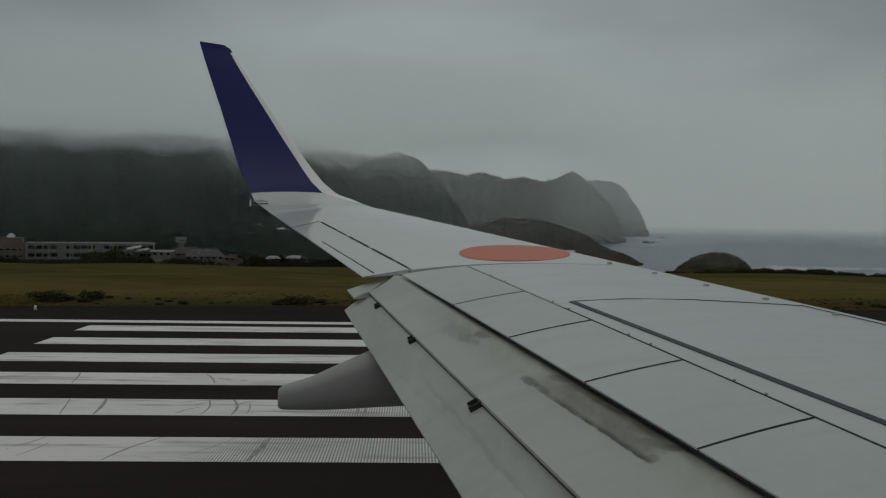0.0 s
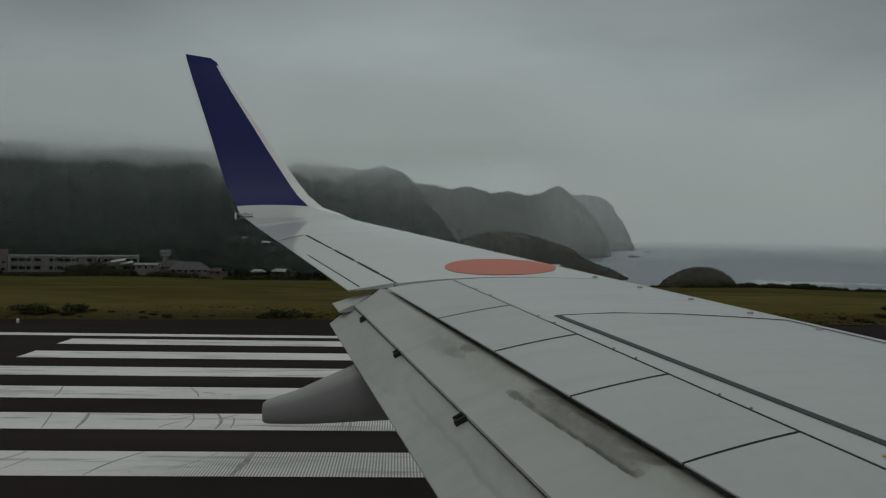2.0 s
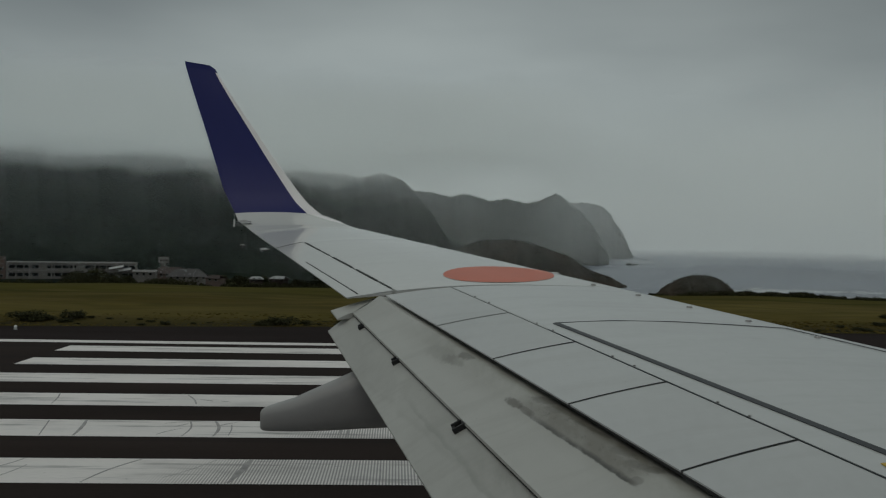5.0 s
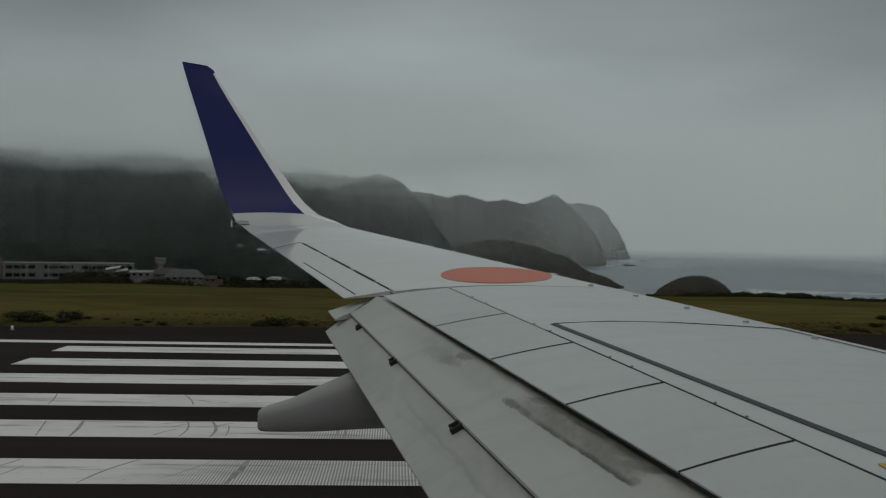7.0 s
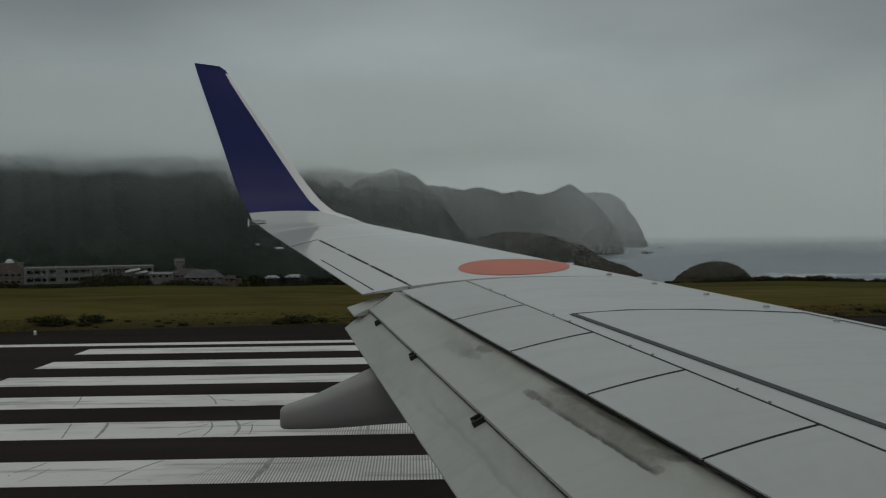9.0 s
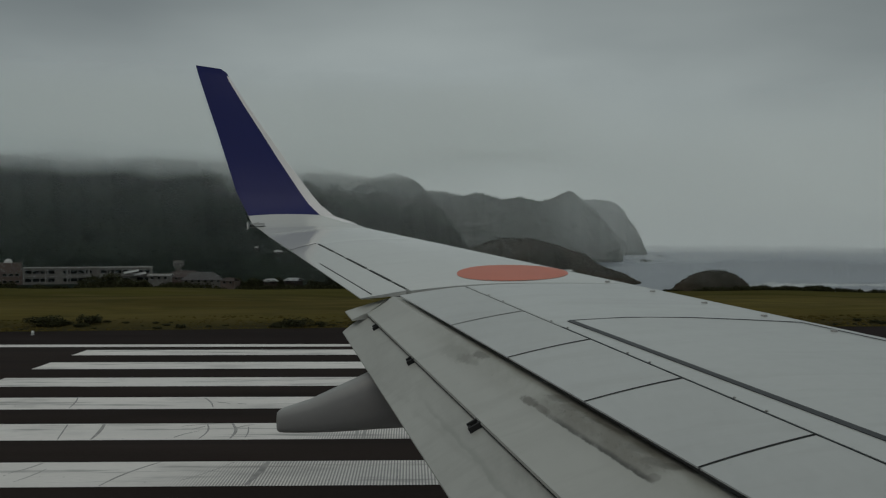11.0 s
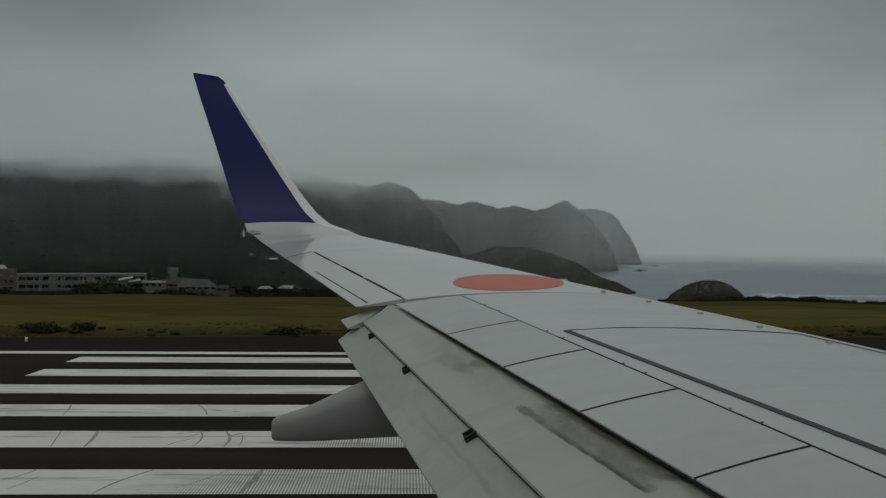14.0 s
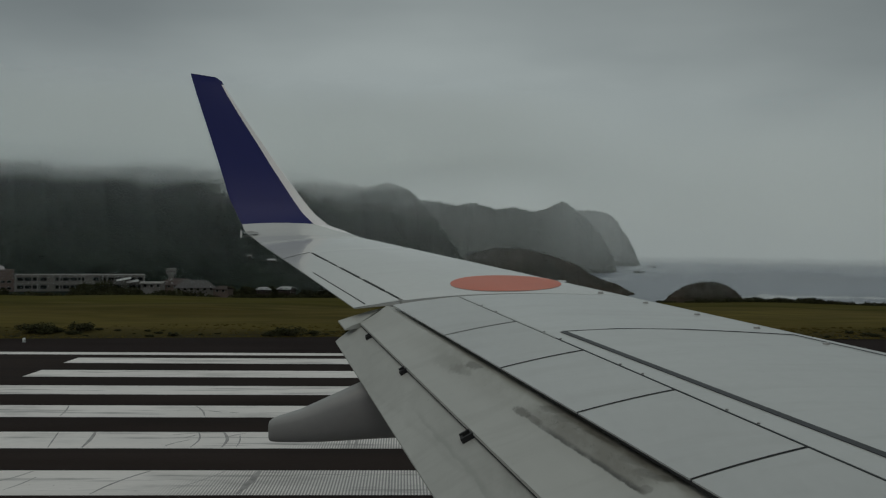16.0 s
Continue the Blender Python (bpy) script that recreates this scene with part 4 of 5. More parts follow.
def foil(sec, nrm, k0, k1, n=10, thick=0.045, proud=0.0, arch=None):
    """Part of an airfoil section between the chord fractions k0 and k1, from the rear, arched towards another section."""
    y, xr, zr, xf, zf = sec
    up, dn = [], []
    for i in range(n + 1):
        k = k0 + (k1 - k0) * i / n
        if arch:
            lift = 0.14 * 4 * k * (1 - k)
            y, xr, zr, xf, zf = [p + (q - p) * lift for p, q in zip(sec, arch)]
        t = thick * (2.0 * math.sqrt(max(0, 1 - k)) * (0.25 + 0.75 * k)) * (k ** 0.5) + 0.004
        c = Vector((xr + (xf - xr) * k, y, zr + (zf - zr) * k))
        up.append(c + nrm * (t * 0.15 + proud))
        dn.append(c - nrm * (t + proud))
    return up + dn[::-1]


def wing_normal(i):
    a, b = SECTIONS[max(0, i - 1)], SECTIONS[min(len(SECTIONS) - 1, i + 1)]
    d = Vector((0, b[0] - a[0], (b[2] + b[4]) / 2 - (a[2] + a[4]) / 2)).normalized()
    return Vector((0, -d.z, d.y))


def winglet_piece(i0, i1, fr0, fr1, thick=0.045):
    bm = bmesh.new()
    rings = []
    m = max(1, (i1 - i0))
    for i in range(i0, i1 + 1):
        t = (i - i0) / m
        rings.append(foil(SECTIONS[i], wing_normal(i), fr0[0] + (fr0[1] - fr0[0]) * t, fr1[0] + (fr1[1] - fr1[0]) * t, 10, thick, arch=SECTIONS[4] if i == 3 else None))
    loft(bm, rings)
    return bm


winglet = part("winglet", winglet_piece(3, 10, (0.0, 0.0), (0.84, 0.92)), M_BLUE, airliner, "upswept winglet painted deep blue", True)
part("winglet_tip", winglet_piece(10, 12, (0.0, 0.0), (1.0, 1.0)), M_BLUE, winglet, "blue rounded tip cap", True)
part("winglet_leading_edge", winglet_piece(3, 10, (0.842, 0.922), (1.0, 1.0)), M_WHITE, winglet, "white leading edge strip of the winglet", True)
part("winglet_root", winglet_piece(0, 1, (0.0, 0.0), (1.0, 1.0)), M_TIP, winglet, "grey curved root of the winglet", True)
part("winglet_root", winglet_piece(1, 3, (0.0, 0.0), (0.985, 0.840)), M_TIP, winglet, "grey curved root of the winglet", True)
part("winglet_leading_edge", winglet_piece(1, 3, (0.986, 0.842), (1.0, 1.0)), M_WHITE, winglet, "white leading edge strip of the winglet", True)
bm = bmesh.new()
box(bm, -3.062, -3.040, 14.44, 14.47, 4.08, 4.19, 0.006)
part("position_light", bm, M_LAMP, winglet, "small clear position light")
for z, x1 in ((4.155, -2.80), (4.105, -2.72)):
    bm = bmesh.new()
    loft(bm, [[(-3.02, 14.42, z), (-3.02, 14.46, z), (-3.02, 14.44, z + 0.012)], [(x1 - 0.1, 14.40, z - 0.01), (x1 - 0.1, 14.48, z - 0.01), (x1 - 0.1, 14.44, z + 0.03)], [(x1, 14.40, z), (x1, 14.48, z), (x1, 14.44, z + 0.012)]])
    part("static_wick", bm, M_STEEL, winglet)

# ---- hull and wheels, behind the window
bm = bmesh.new()
rings = []
for x, rr, dz in ((-19, 0.25, 1.6), (-16, 0.75, 1.1), (-12, 1.35, 0.5), (-7.5, 1.84, 0.05), (-3, 1.88, 0), (8, 1.88, 0), (13, 1.86, 0), (16, 1.6, -0.15), (18, 1.0, -0.4), (19, 0.35, -0.6)):
    rings.append([(x, -2.12 + rr * math.cos(2 * math.pi * i / 36), 3.6 + dz + rr * 1.05 * math.sin(2 * math.pi * i / 36)) for i in range(36)])
loft(bm, rings)
part("fuselage", bm, M_HULL, airliner, "plain fuselage out of view, dark blue to dim the inner wing", True)
for x, y in ((3.4, 0.75), (3.4, -4.98), (15.5, -2.12)):
    leg = bmesh.new()
    bmesh.ops.create_cone(leg, cap_ends=True, segments=14, radius1=0.09, radius2=0.11, depth=2.0, matrix=Matrix.Translation((x, y, 1.5)))
    strut = part("gear_leg", leg, M_STEEL, airliner, "steel landing gear leg")
    for s in (-0.42, 0.42):
        w = bmesh.new()
        bmesh.ops.create_cone(w, cap_ends=True, segments=28, radius1=0.56, radius2=0.56, depth=0.36, matrix=Matrix.LocRotScale((x, y + s, 0.56), Euler((math.pi / 2, 0, 0)), None))
        bmesh.ops.bevel(w, geom=[e for e in w.edges if e.calc_face_angle(0) > 1], offset=0.08, segments=3, affect="EDGES")
        part("tyre", w, M_TYRE, strut, "black rubber tyre", True)
    ax = bmesh.new()
    bmesh.ops.create_cone(ax, cap_ends=True, segments=12, radius1=0.07, radius2=0.07, depth=0.8, matrix=Matrix.LocRotScale((x, y, 0.56), Euler((math.pi / 2, 0, 0)), None))
    part("axle", ax, M_STEEL, strut)


# ---------------------------------------------------------------- vegetation
rng = np.random.default_rng(7)


def blob(seed, n1=6, n2=4):
    """A lumpy closed clump of about a metre, low in faces."""
    r = random.Random(seed)
    vs, fs = [], []
    for i in range(1, n2):
        th = math.pi * i / n2
        for j in range(n1):
            ph = 2 * math.pi * (j + 0.5 * (i % 2)) / n1
            k = 0.75 + 0.5 * r.random()
            vs.append((k * math.sin(th) * math.cos(ph), k * math.sin(th) * math.sin(ph), k * 0.8 * math.cos(th)))
    vs += [(0, 0, 0.95), (0, 0, -0.8)]
    for i in range(n2 - 2):
        for j in range(n1):
            a, b = i * n1 + j, i * n1 + (j + 1) % n1
            fs.append((a, b, b + n1))
            fs.append((a, b + n1, a + n1))
    t, d = len(vs) - 2, len(vs) - 1
    for j in range(n1):
        fs.append((t, (j + 1) % n1, j))
        fs.append((d, (n2 - 2) * n1 + j, (n2 - 2) * n1 + (j + 1) % n1))
    return np.array(vs), np.array(fs)


def scatter(name, places, material, variants, label, category):
    """Many clumps joined into one object; places: x, y, z, width, height."""
    V, F, o = [], [], 0
    shapes = [blob(i + 11) for i in range(variants)]
    for i, (x, y, z, w, h) in enumerate(places):
        v, f = shapes[i % variants]
        a = rng.random() * 6.283
        c, s = math.cos(a), math.sin(a)
        p = np.stack([(v[:, 0] * c - v[:, 1] * s) * w + x, (v[:, 0] * s + v[:, 1] * c) * w + y, v[:, 2] * h + z], -1)
        V.append(p)
        F.append(f + o)
        o += len(v)
    ob = arrays(name, np.concatenate(V).tolist(), np.concatenate(F).tolist(), material, smooth=True)
    return tagged(ob, label, category, kind="stuff")


# trees of the hills and the valley, seen only as a far canopy
n = 26000
az = rng.uniform(-31, 17.5, n)
rr = np.exp(rng.uniform(math.log(300), math.log(790), n))
zz = land(az, rr)
keep = ((az < -11) | (rr < 640)) & (zz > SEA + 4) & ((az < 12.2) | (rr > 430)) & (rr < 790)
keep &= ~((az < -15.5) & (rr < 470)) & ~((rr < 400) & (rng.random(n) < 0.4))
az, rr, zz = az[keep], rr[keep], zz[keep]
size = np.clip(rr * 0.0022, 1.0, 2.4) * rng.uniform(0.35, 1.25, len(rr)) * np.where((rr < 720) & (az > 0), 0.65, 1.0) * np.where(az > 11.5, 0.45, 1.0)
wood = np.stack([rr * np.sin(np.radians(az)), rr * np.cos(np.radians(az)), zz - size * 0.12, size * 1.1, size * rng.uniform(0.14, 0.22, len(rr)) * np.where(az > 11.5, 3.0, np.where((rr < 720) & (az > 0), 1.5, 1.0))], -1)
big = (rng.random(len(wood)) < 0.04) & (rr < 850) & (az < 11)
wood[big, 3:] *= 1.4
scatter("hill_forest", wood, M_WOOD_FAR, 9, "dense dark green forest covering the hillsides", "forest")

# grass tussocks of the turf strip: low, lumpy and close together
n = 3600
gx = rng.uniform(-30, 32, n)
gy = near_edge(gx) + 0.05 + 4.5 * rng.random(n) ** 2
patch = 0.5 + 0.5 * np.sin(gx * 0.21 + 1.3 * np.sin(gy * 0.3)) * np.sin(gy * 0.33 + gx * 0.05)
gw = rng.uniform(0.04, 0.15, len(gx)) * (0.5 + 0.7 * patch)
tussock = np.stack([gx, gy, np.array([field_height(x, y) for x, y in zip(gx, gy)]), gw, gw * (0.25 + 0.35 * patch)], -1)
along(scatter("grass", tussock, M_BLADE, 9, "tufted olive and straw grass beside the runway", "grass"))

def shrub(name, seed, width, height, leaves, label, leaf=0.09):
    """A shrub: forked stems and a loose crown of single leaves with gaps."""
    r = random.Random(seed)
    top = tagged(new(name), label, "shrub")
    bm = bmesh.new()
    for k in range(6):
        a, t = r.random() * 6.28, 0.3 + 0.5 * r.random()
        p0, p1 = Vector((0, 0, -0.1)), Vector((math.cos(a) * width * 0.32 * t, math.sin(a) * width * 0.32 * t, height * 0.75))
        ring = lambda p, q: [(p.x + q * math.cos(i * 1.257), p.y + q * math.sin(i * 1.257), p.z) for i in range(5)]
        loft(bm, [ring(p0, 0.03 * width), ring(p0.lerp(p1, 0.5) + Vector((0.05, 0.02, 0)), 0.02 * width), ring(p1, 0.006 * width)])
    part("stem", bm, M_TWIG, top)
    lobes = [(r.uniform(-0.36, 0.36) * width, r.uniform(-0.3, 0.3) * width, height * r.uniform(0.25, 0.72), width * r.uniform(0.14, 0.26)) for _ in range(9)]
    V, F = [], []
    for _ in range(leaves):
        lx, ly, lz, lr = lobes[r.randrange(len(lobes))]
        d = Vector((r.gauss(0, 1), r.gauss(0, 1), r.gauss(0, 0.8))).normalized() * lr * (0.55 + 0.5 * r.random())
        c = Vector((lx, ly, lz)) + d
        c.z = max(0.02, c.z)
        u = Vector((r.gauss(0, 1), r.gauss(0, 1), r.gauss(0, 0.6))).normalized() * leaf * (0.6 + 0.8 * r.random())
        w = u.cross(Vector((r.gauss(0, 1), r.gauss(0, 1), r.gauss(0, 1)))).normalized() * leaf * 0.5
        o = len(V)
        V += [tuple(c - u), tuple(c + w), tuple(c + u), tuple(c - w)]
        F.append((o, o + 1, o + 2, o + 3))
    arrays("crown", V, F, M_LEAF, top)
    return top


base_a = shrub("shrub", 3, 1.9, 0.95, 1500, "low dark green shrub at the runway shoulder", 0.07)
base_b = shrub("shrub", 5, 3.2, 1.6, 1900, "dark leafy shrub on the seaward edge of the turf", 0.13)
base_c = shrub("tree_clump", 8, 9.0, 5.2, 2600, "broad dark tree clump in front of the low building", 0.34)
# low shrubs in loose groups along the turf's near edge, a few larger ones among them
clumps = [(random.uniform(-30, 30), random.uniform(0.5, 2.2)) for _ in range(26)]
fringe = []
for i in range(84):
    c, spread = clumps[i % len(clumps)]
    x = c + random.gauss(0, spread)
    fringe.append((x, float(near_edge(x)) + 0.3 + 2.4 * random.random() ** 2, random.uniform(0.12, 0.30) * (1.5 if random.random() < 0.15 else 1.0)))
spots = [(-16.3, 44.3, 1.0), (-15.6, 44.6, 0.6), (-14.5, 45.0, 0.95), (-5.0, 44.3, 0.95), (-5.7, 44.5, 0.55), (-4.0, 44.9, 0.45), (-10.1, 43.9, 0.40), (-20.5, 45.6, 0.8), (-25.2, 46.5, 0.8), (21.4, 46.5, 0.35), (23.8, 47.2, 0.55), (25.5, 50.0, 0.5)]
for i, (x, y, s) in enumerate(spots + fringe):
    s *= 0.52
    m = RUN @ pose(x, y, field_height(x, y) - 0.02, 0, 0, 47 * i if i < len(spots) else random.uniform(-25, 25)) @ Matrix.Diagonal((s * random.uniform(1.4, 2.2), s * 1.3, s * random.uniform(0.7, 1.0), 1))
    ob = base_a if i == 0 else copy_thing(base_a, m)
    ob.matrix_basis = m
    ob["group"] = "shrubs at the shoulder"
for i in range(120):
    x = 14 + 0.30 * i + random.uniform(-0.5, 0.5)
    y = 74.0 - 0.10 * min(40, x) + random.uniform(-1.4, 1.8)
    lush = 0.5 + 0.5 * noise.noise((x * 0.16, 2.0, 0.0)) + 0.25 * noise.noise((x * 0.7, 5.0, 0.0))
    s = (0.10 + 0.30 * max(0.0, lush)) * random.uniform(0.65, 1.25) if x > 21.5 else random.uniform(0.08, 0.15)
    m = RUN @ pose(x, y, field_height(x, y) - 0.06, 0, 0, random.uniform(0, 360)) @ Matrix.Diagonal((s * 1.7, s * 1.5, s * 0.9, 1))
    ob = base_b if i == 0 else copy_thing(base_b, m)
    ob.matrix_basis = m
    ob["group"] = "shrubs along the seaward edge"
for i in range(40):
    x = -46 + 1.55 * i + random.uniform(-0.6, 0.6)
    y = 74.5 - 0.10 * max(-40, x) + random.uniform(-1, 2)
    s = random.uniform(0.12, 0.3)
    m = RUN @ pose(x, y, field_height(x, y) - 0.1, 0, 0, random.uniform(0, 360)) @ Matrix.Diagonal((s * 1.3, s, s, 1))
    copy_thing(base_b, m)["group"] = "shrubs along the landward edge"


def polar(a, r, dz=0.0):
    a -= TURN
    return r * math.sin(radians(a)), r * math.cos(radians(a)), float(land(a, r)) + dz


for i, (a, r, s) in enumerate([(-18.9, 425, 1.8), (-19.8, 426, 1.5), (-18.2, 424, 1.5), (-17.6, 426, 1.1), (-13.6, 395, 0.8), (-11.6, 400, 0.9), (-10.8, 402, 0.8), (-7.9, 400, 0.9), (-9.2, 405, 0.7), (-22.2, 424, 0.8), (-24.6, 424, 0.9), (-16.2, 420, 0.8), (-6.5, 395, 1.0)] + [(-26.5 + 0.62 * q + random.uniform(-0.3, 0.3), random.uniform(396, 428), random.uniform(0.75, 1.4)) for q in range(34)] + [(-14.95, 452, 1.25), (-15.9, 436, 0.95), (-13.0, 405, 0.8), (-12.2, 412, 1.0), (-10.5, 402, 0.9), (-9.8, 402, 0.92), (-9.1, 402, 0.95), (-8.4, 403, 0.9), (-7.8, 404, 0.8), (-14.3, 410, 0.62), (-13.5, 408, 0.6), (-15.3, 425, 0.7)] + [(-17.0 + 0.42 * q + random.uniform(-0.2, 0.2), random.uniform(388, 398), random.uniform(0.45, 0.75)) for q in range(24)]):
    m = pose(*polar(a, r, -0.3), 0, 0, 61 * i) @ Matrix.Diagonal((s, s, s, 1))
    ob = base_c if i == 0 else copy_thing(base_c, m)
    ob.matrix_basis = m
    ob["group"] = "tree clumps by the village"


# ---------------------------------------------------------------- buildings in the valley
def block(parent, name, x0, x1, y0, y1, z0, z1, material, label=""):
    bm = bmesh.new()
    box(bm, x0, x1, y0, y1, z0, z1, 0.04)
    return part(name, bm, material, parent, label)


def facade(parent, x0, x1, y, floors, z0, storey, bays, pane_w, pane_h, gap_every=0):
    """Recessed window bands with frames and panes on the side that faces the runway."""
    step_x = (x1 - x0) / bays
    for f in range(floors):
        for b in range(bays):
            if gap_every and b % gap_every == gap_every - 1:
                continue
            cx, cz = x0 + step_x * (b + 0.5), z0 + storey * f + storey * 0.55
            bm = bmesh.new()
            w, h = pane_w / 2, pane_h / 2
            for q in ((-w - 0.12, -w, -h - 0.12, h + 0.12), (w, w + 0.12, -h - 0.12, h + 0.12), (-w, w, -h - 0.12, -h), (-w, w, h, h + 0.12)):
                box(bm, cx + q[0], cx + q[1], y - 0.14, y + 0.02, cz + q[2], cz + q[3])
            win = part("window", bm, M_PALE, parent)
            bm = bmesh.new()
            box(bm, cx - w, cx + w, y - 0.05, y + 0.03, cz - h, cz + h)
            part("pane", bm, M_GLASS, win)


def place(ob, a, r, dz, turn=None):
    x, y, z = polar(a, r, dz)
    ob.matrix_basis = pose(x, y, z, 0, 0, -a if turn is None else turn)


# long two-storey building, its roofs stepped, with a domed block at one end
school = tagged(new("school_building"), "long two-storey pale concrete building with a domed block", "building")
block(school, "wall", -28.5, 22.5, 0, 10, 0, 6.6, M_CONC, "weathered pale concrete wall")
block(school, "roof", -28.8, 22.8, -0.4, 10.4, 6.6, 7.0, M_PALE, "pale parapet roof")
block(school, "floor_band", -28.7, 22.7, -0.35, 0.02, 3.2, 3.55, M_PALE)
facade(school, -28, 22, 0.0, 2, 0.0, 3.3, 17, 2.5, 1.4, 5)
for x in (-28.5, -20, -11.5, -3, 5.5, 14, 22.2):
    block(school, "pier", x - 0.2, x + 0.35, -0.45, 0.02, 0, 6.6, M_PALE)
block(school, "annex", -52, -28.9, -1, 10, 0, 5.6, M_BROWN, "brown tiled wing of the building")
facade(school, -51, -29.5, -1.0, 2, -0.2, 2.8, 9, 1.5, 0.9)
block(school, "dome_block", -38.5, -29.5, 0.5, 9, 5.6, 9.0, M_BROWN, "brown tiled rooftop block")
bm = bmesh.new()
bmesh.ops.create_uvsphere(bm, u_segments=20, v_segments=10, radius=1.7, matrix=Matrix.Translation((-34.5, 4, 9.0)))
part("dome", bm, M_WHITEROOF, school, "small white dome", True)
for x0, x1, z0, z1, t in ((11, 17, 4.2, 5.3, 9), (15, 20, 3.4, 4.2, -8)):
    bm = bmesh.new()
    loft(bm, [[(x0, -4, z0), (x0, -1, z0 + 0.7), (x0, -1, z0 + 0.82), (x0, -4, z0 + 0.12)], [(x1, -4, z1), (x1, -1, z1 + 0.7), (x1, -1, z1 + 0.82), (x1, -4, z1 + 0.12)]])
    part("porch_roof", bm, M_WHITEROOF, school, "white sloping porch roof")
place(school, -19.6, 440, 0.0)
school.location.z = EYE - 440 * math.tan(radians(1.58)) - 7.0

def house(a, r, w, d, h, roof_h, wall, roof, label, top, turn=None, hip=0.0):
    """A house with a gabled or hipped roof, eaves and a few openings; hip: how far the ridge stops short of the ends."""
    hs = tagged(new("house"), label, "house", group="village houses")
    block(hs, "wall", -w / 2, w / 2, 0, d, -4, h, wall)
    bm = bmesh.new()
    o, t = 0.5, 0.18
    prof2 = [(-o, h - 0.1), (d / 2, h + roof_h), (d + o, h - 0.1), (d + o, h - 0.1 + t), (d / 2, h + roof_h + t * 1.4), (-o, h - 0.1 + t)]
    ends = ((-w / 2 - o, 1), (w / 2 + o, -1))
    loft(bm, [[(x + (side * hip if k in (1, 4) else 0), y, z) for k, (y, z) in enumerate(prof2)] for x, side in ends])
    part("roof", bm, roof, hs)
    if not hip:
        bm = bmesh.new()
        loft(bm, [[(x, 0.05, h - 0.05), (x, d - 0.05, h - 0.05), (x, d / 2, h + roof_h - 0.05)] for x in (-w / 2 + 0.02, w / 2 - 0.02)])
        part("gable", bm, wall, hs)
    facade(hs, -w / 2 + 0.4, w / 2 - 0.4, 0.0, 1, 0.0, h, max(2, int(w / 2.5)), 1.1, 1.0)
    if top > -1.0:
        r = next(q for q in range(430, 1000, 3) if float(land(a - TURN, q)) + h + roof_h >= EYE + q * math.tan(radians(top)))
    place(hs, a, r, 0, turn)
    hs.location.z = EYE + r * math.tan(radians(top)) - h - roof_h
    return hs


house(-16.3, 432, 9, 5, 2.0, 0.6, M_CONC, M_PALE, "low annex with a pale flat-pitched roof", -2.0, 4)
house(-15.05, 440, 19.0, 10, 0.8, 2.6, M_BROWN, M_RUST, "low house with a broad brown hipped roof among trees", -1.84, -4, 6.0)
house(-13.95, 420, 16.5, 9, 0.6, 3.0, M_CONC, M_ROOF, "low building with a broad grey hipped metal roof", -1.93, 12, 4.2)
house(-12.55, 408, 7.0, 4, 0.8, 1.2, M_BROWN, M_RUST, "brown shed with a rusty hipped roof", -2.25, -24, 2.0)
house(-10.1, 410, 5.2, 4, 0.3, 0.8, M_RUST, M_WHITEROOF, "small house with a white sheet roof", -2.32, 16, 1.4)
house(-8.97, 412, 6.2, 4, 0.3, 0.9, M_RUST, M_WHITEROOF, "small shed with a white sheet roof", -2.28, -26, 0.8)
house(-9.7, 520, 3.8, 3, 1.2, 0.5, M_CONC, M_WHITEROOF, "small white-roofed house on the wooded slope", -0.68, None, 0.5)
house(-10.93, 520, 1.6, 2, 1.6, 0.5, M_CONC, M_PALE, "small pale hut on the wooded slope", -0.46)
for a, w, top, wall, roof, label in ((-46.6, 8, -0.42, M_PALE, M_WHITEROOF, "white house high on the wooded slope"), (-45.2, 6, -0.36, M_PALE, M_WHITEROOF, "white house high on the wooded slope"), (-43.9, 9, -0.34, M_PALE, M_PALE, "pale house high on the wooded slope"), (-42.4, 7, -0.40, M_PALE, M_WHITEROOF, "white house high on the wooded slope"), (-38.6, 9, -1.25, M_CONC, M_ROOF, "grey concrete house at the foot of the slope"), (-37.5, 7, -1.20, M_PALE, M_ROOF, "pale house with a grey roof at the foot of the slope"), (-33.0, 9, -1.40, M_PALE, M_WHITEROOF, "white house beside the hotel"), (-30.2, 8, -1.42, M_PALE, M_PALE, "pale low house near the hotel")):
    house(a, 450, w, 7, 3.0, 1.0, wall, roof, label, top, None, 0.8)
house(-28.5, 450, 14, 9, 4.5, 1.0, M_PALE, M_WHITEROOF, "white low building with a flat pitched roof", -1.5)
house(-31.5, 450, 12, 9, 4.5, 1.0, M_PALE, M_WHITEROOF, "white low building with a flat pitched roof", -1.45)
house(2.0, 405, 8, 6, 2.8, 1.3, M_PALE, M_WHITEROOF, "white house below the wooded hill", -1.5)
house(7.1, 400, 2.2, 3, 1.4, 0.5, M_PALE, M_WHITEROOF, "small white hut below the wooded hill", -1.78)

# water tower of the village: a concrete cube on a shaft
tower = tagged(new("water_tower"), "small pale concrete water tower behind the houses", "tower")
block(tower, "shaft", -1.2, 1.2, 0.8, 3.2, -9, 3.6, M_CONC)
block(tower, "tank", -2.3, 2.3, -0.3, 4.3, 3.6, 5.9, M_PALE, "pale tank")
block(tower, "rim", -2.55, 2.55, -0.55, 4.55, 5.9, 6.2, M_PALE)
facade(tower, -2, 2, -0.3, 1, 3.4, 2.4, 3, 0.8, 0.6)
place(tower, -15.25, 470, 0)
tower.location.z = EYE - 470 * math.tan(radians(1.24)) - 6.2

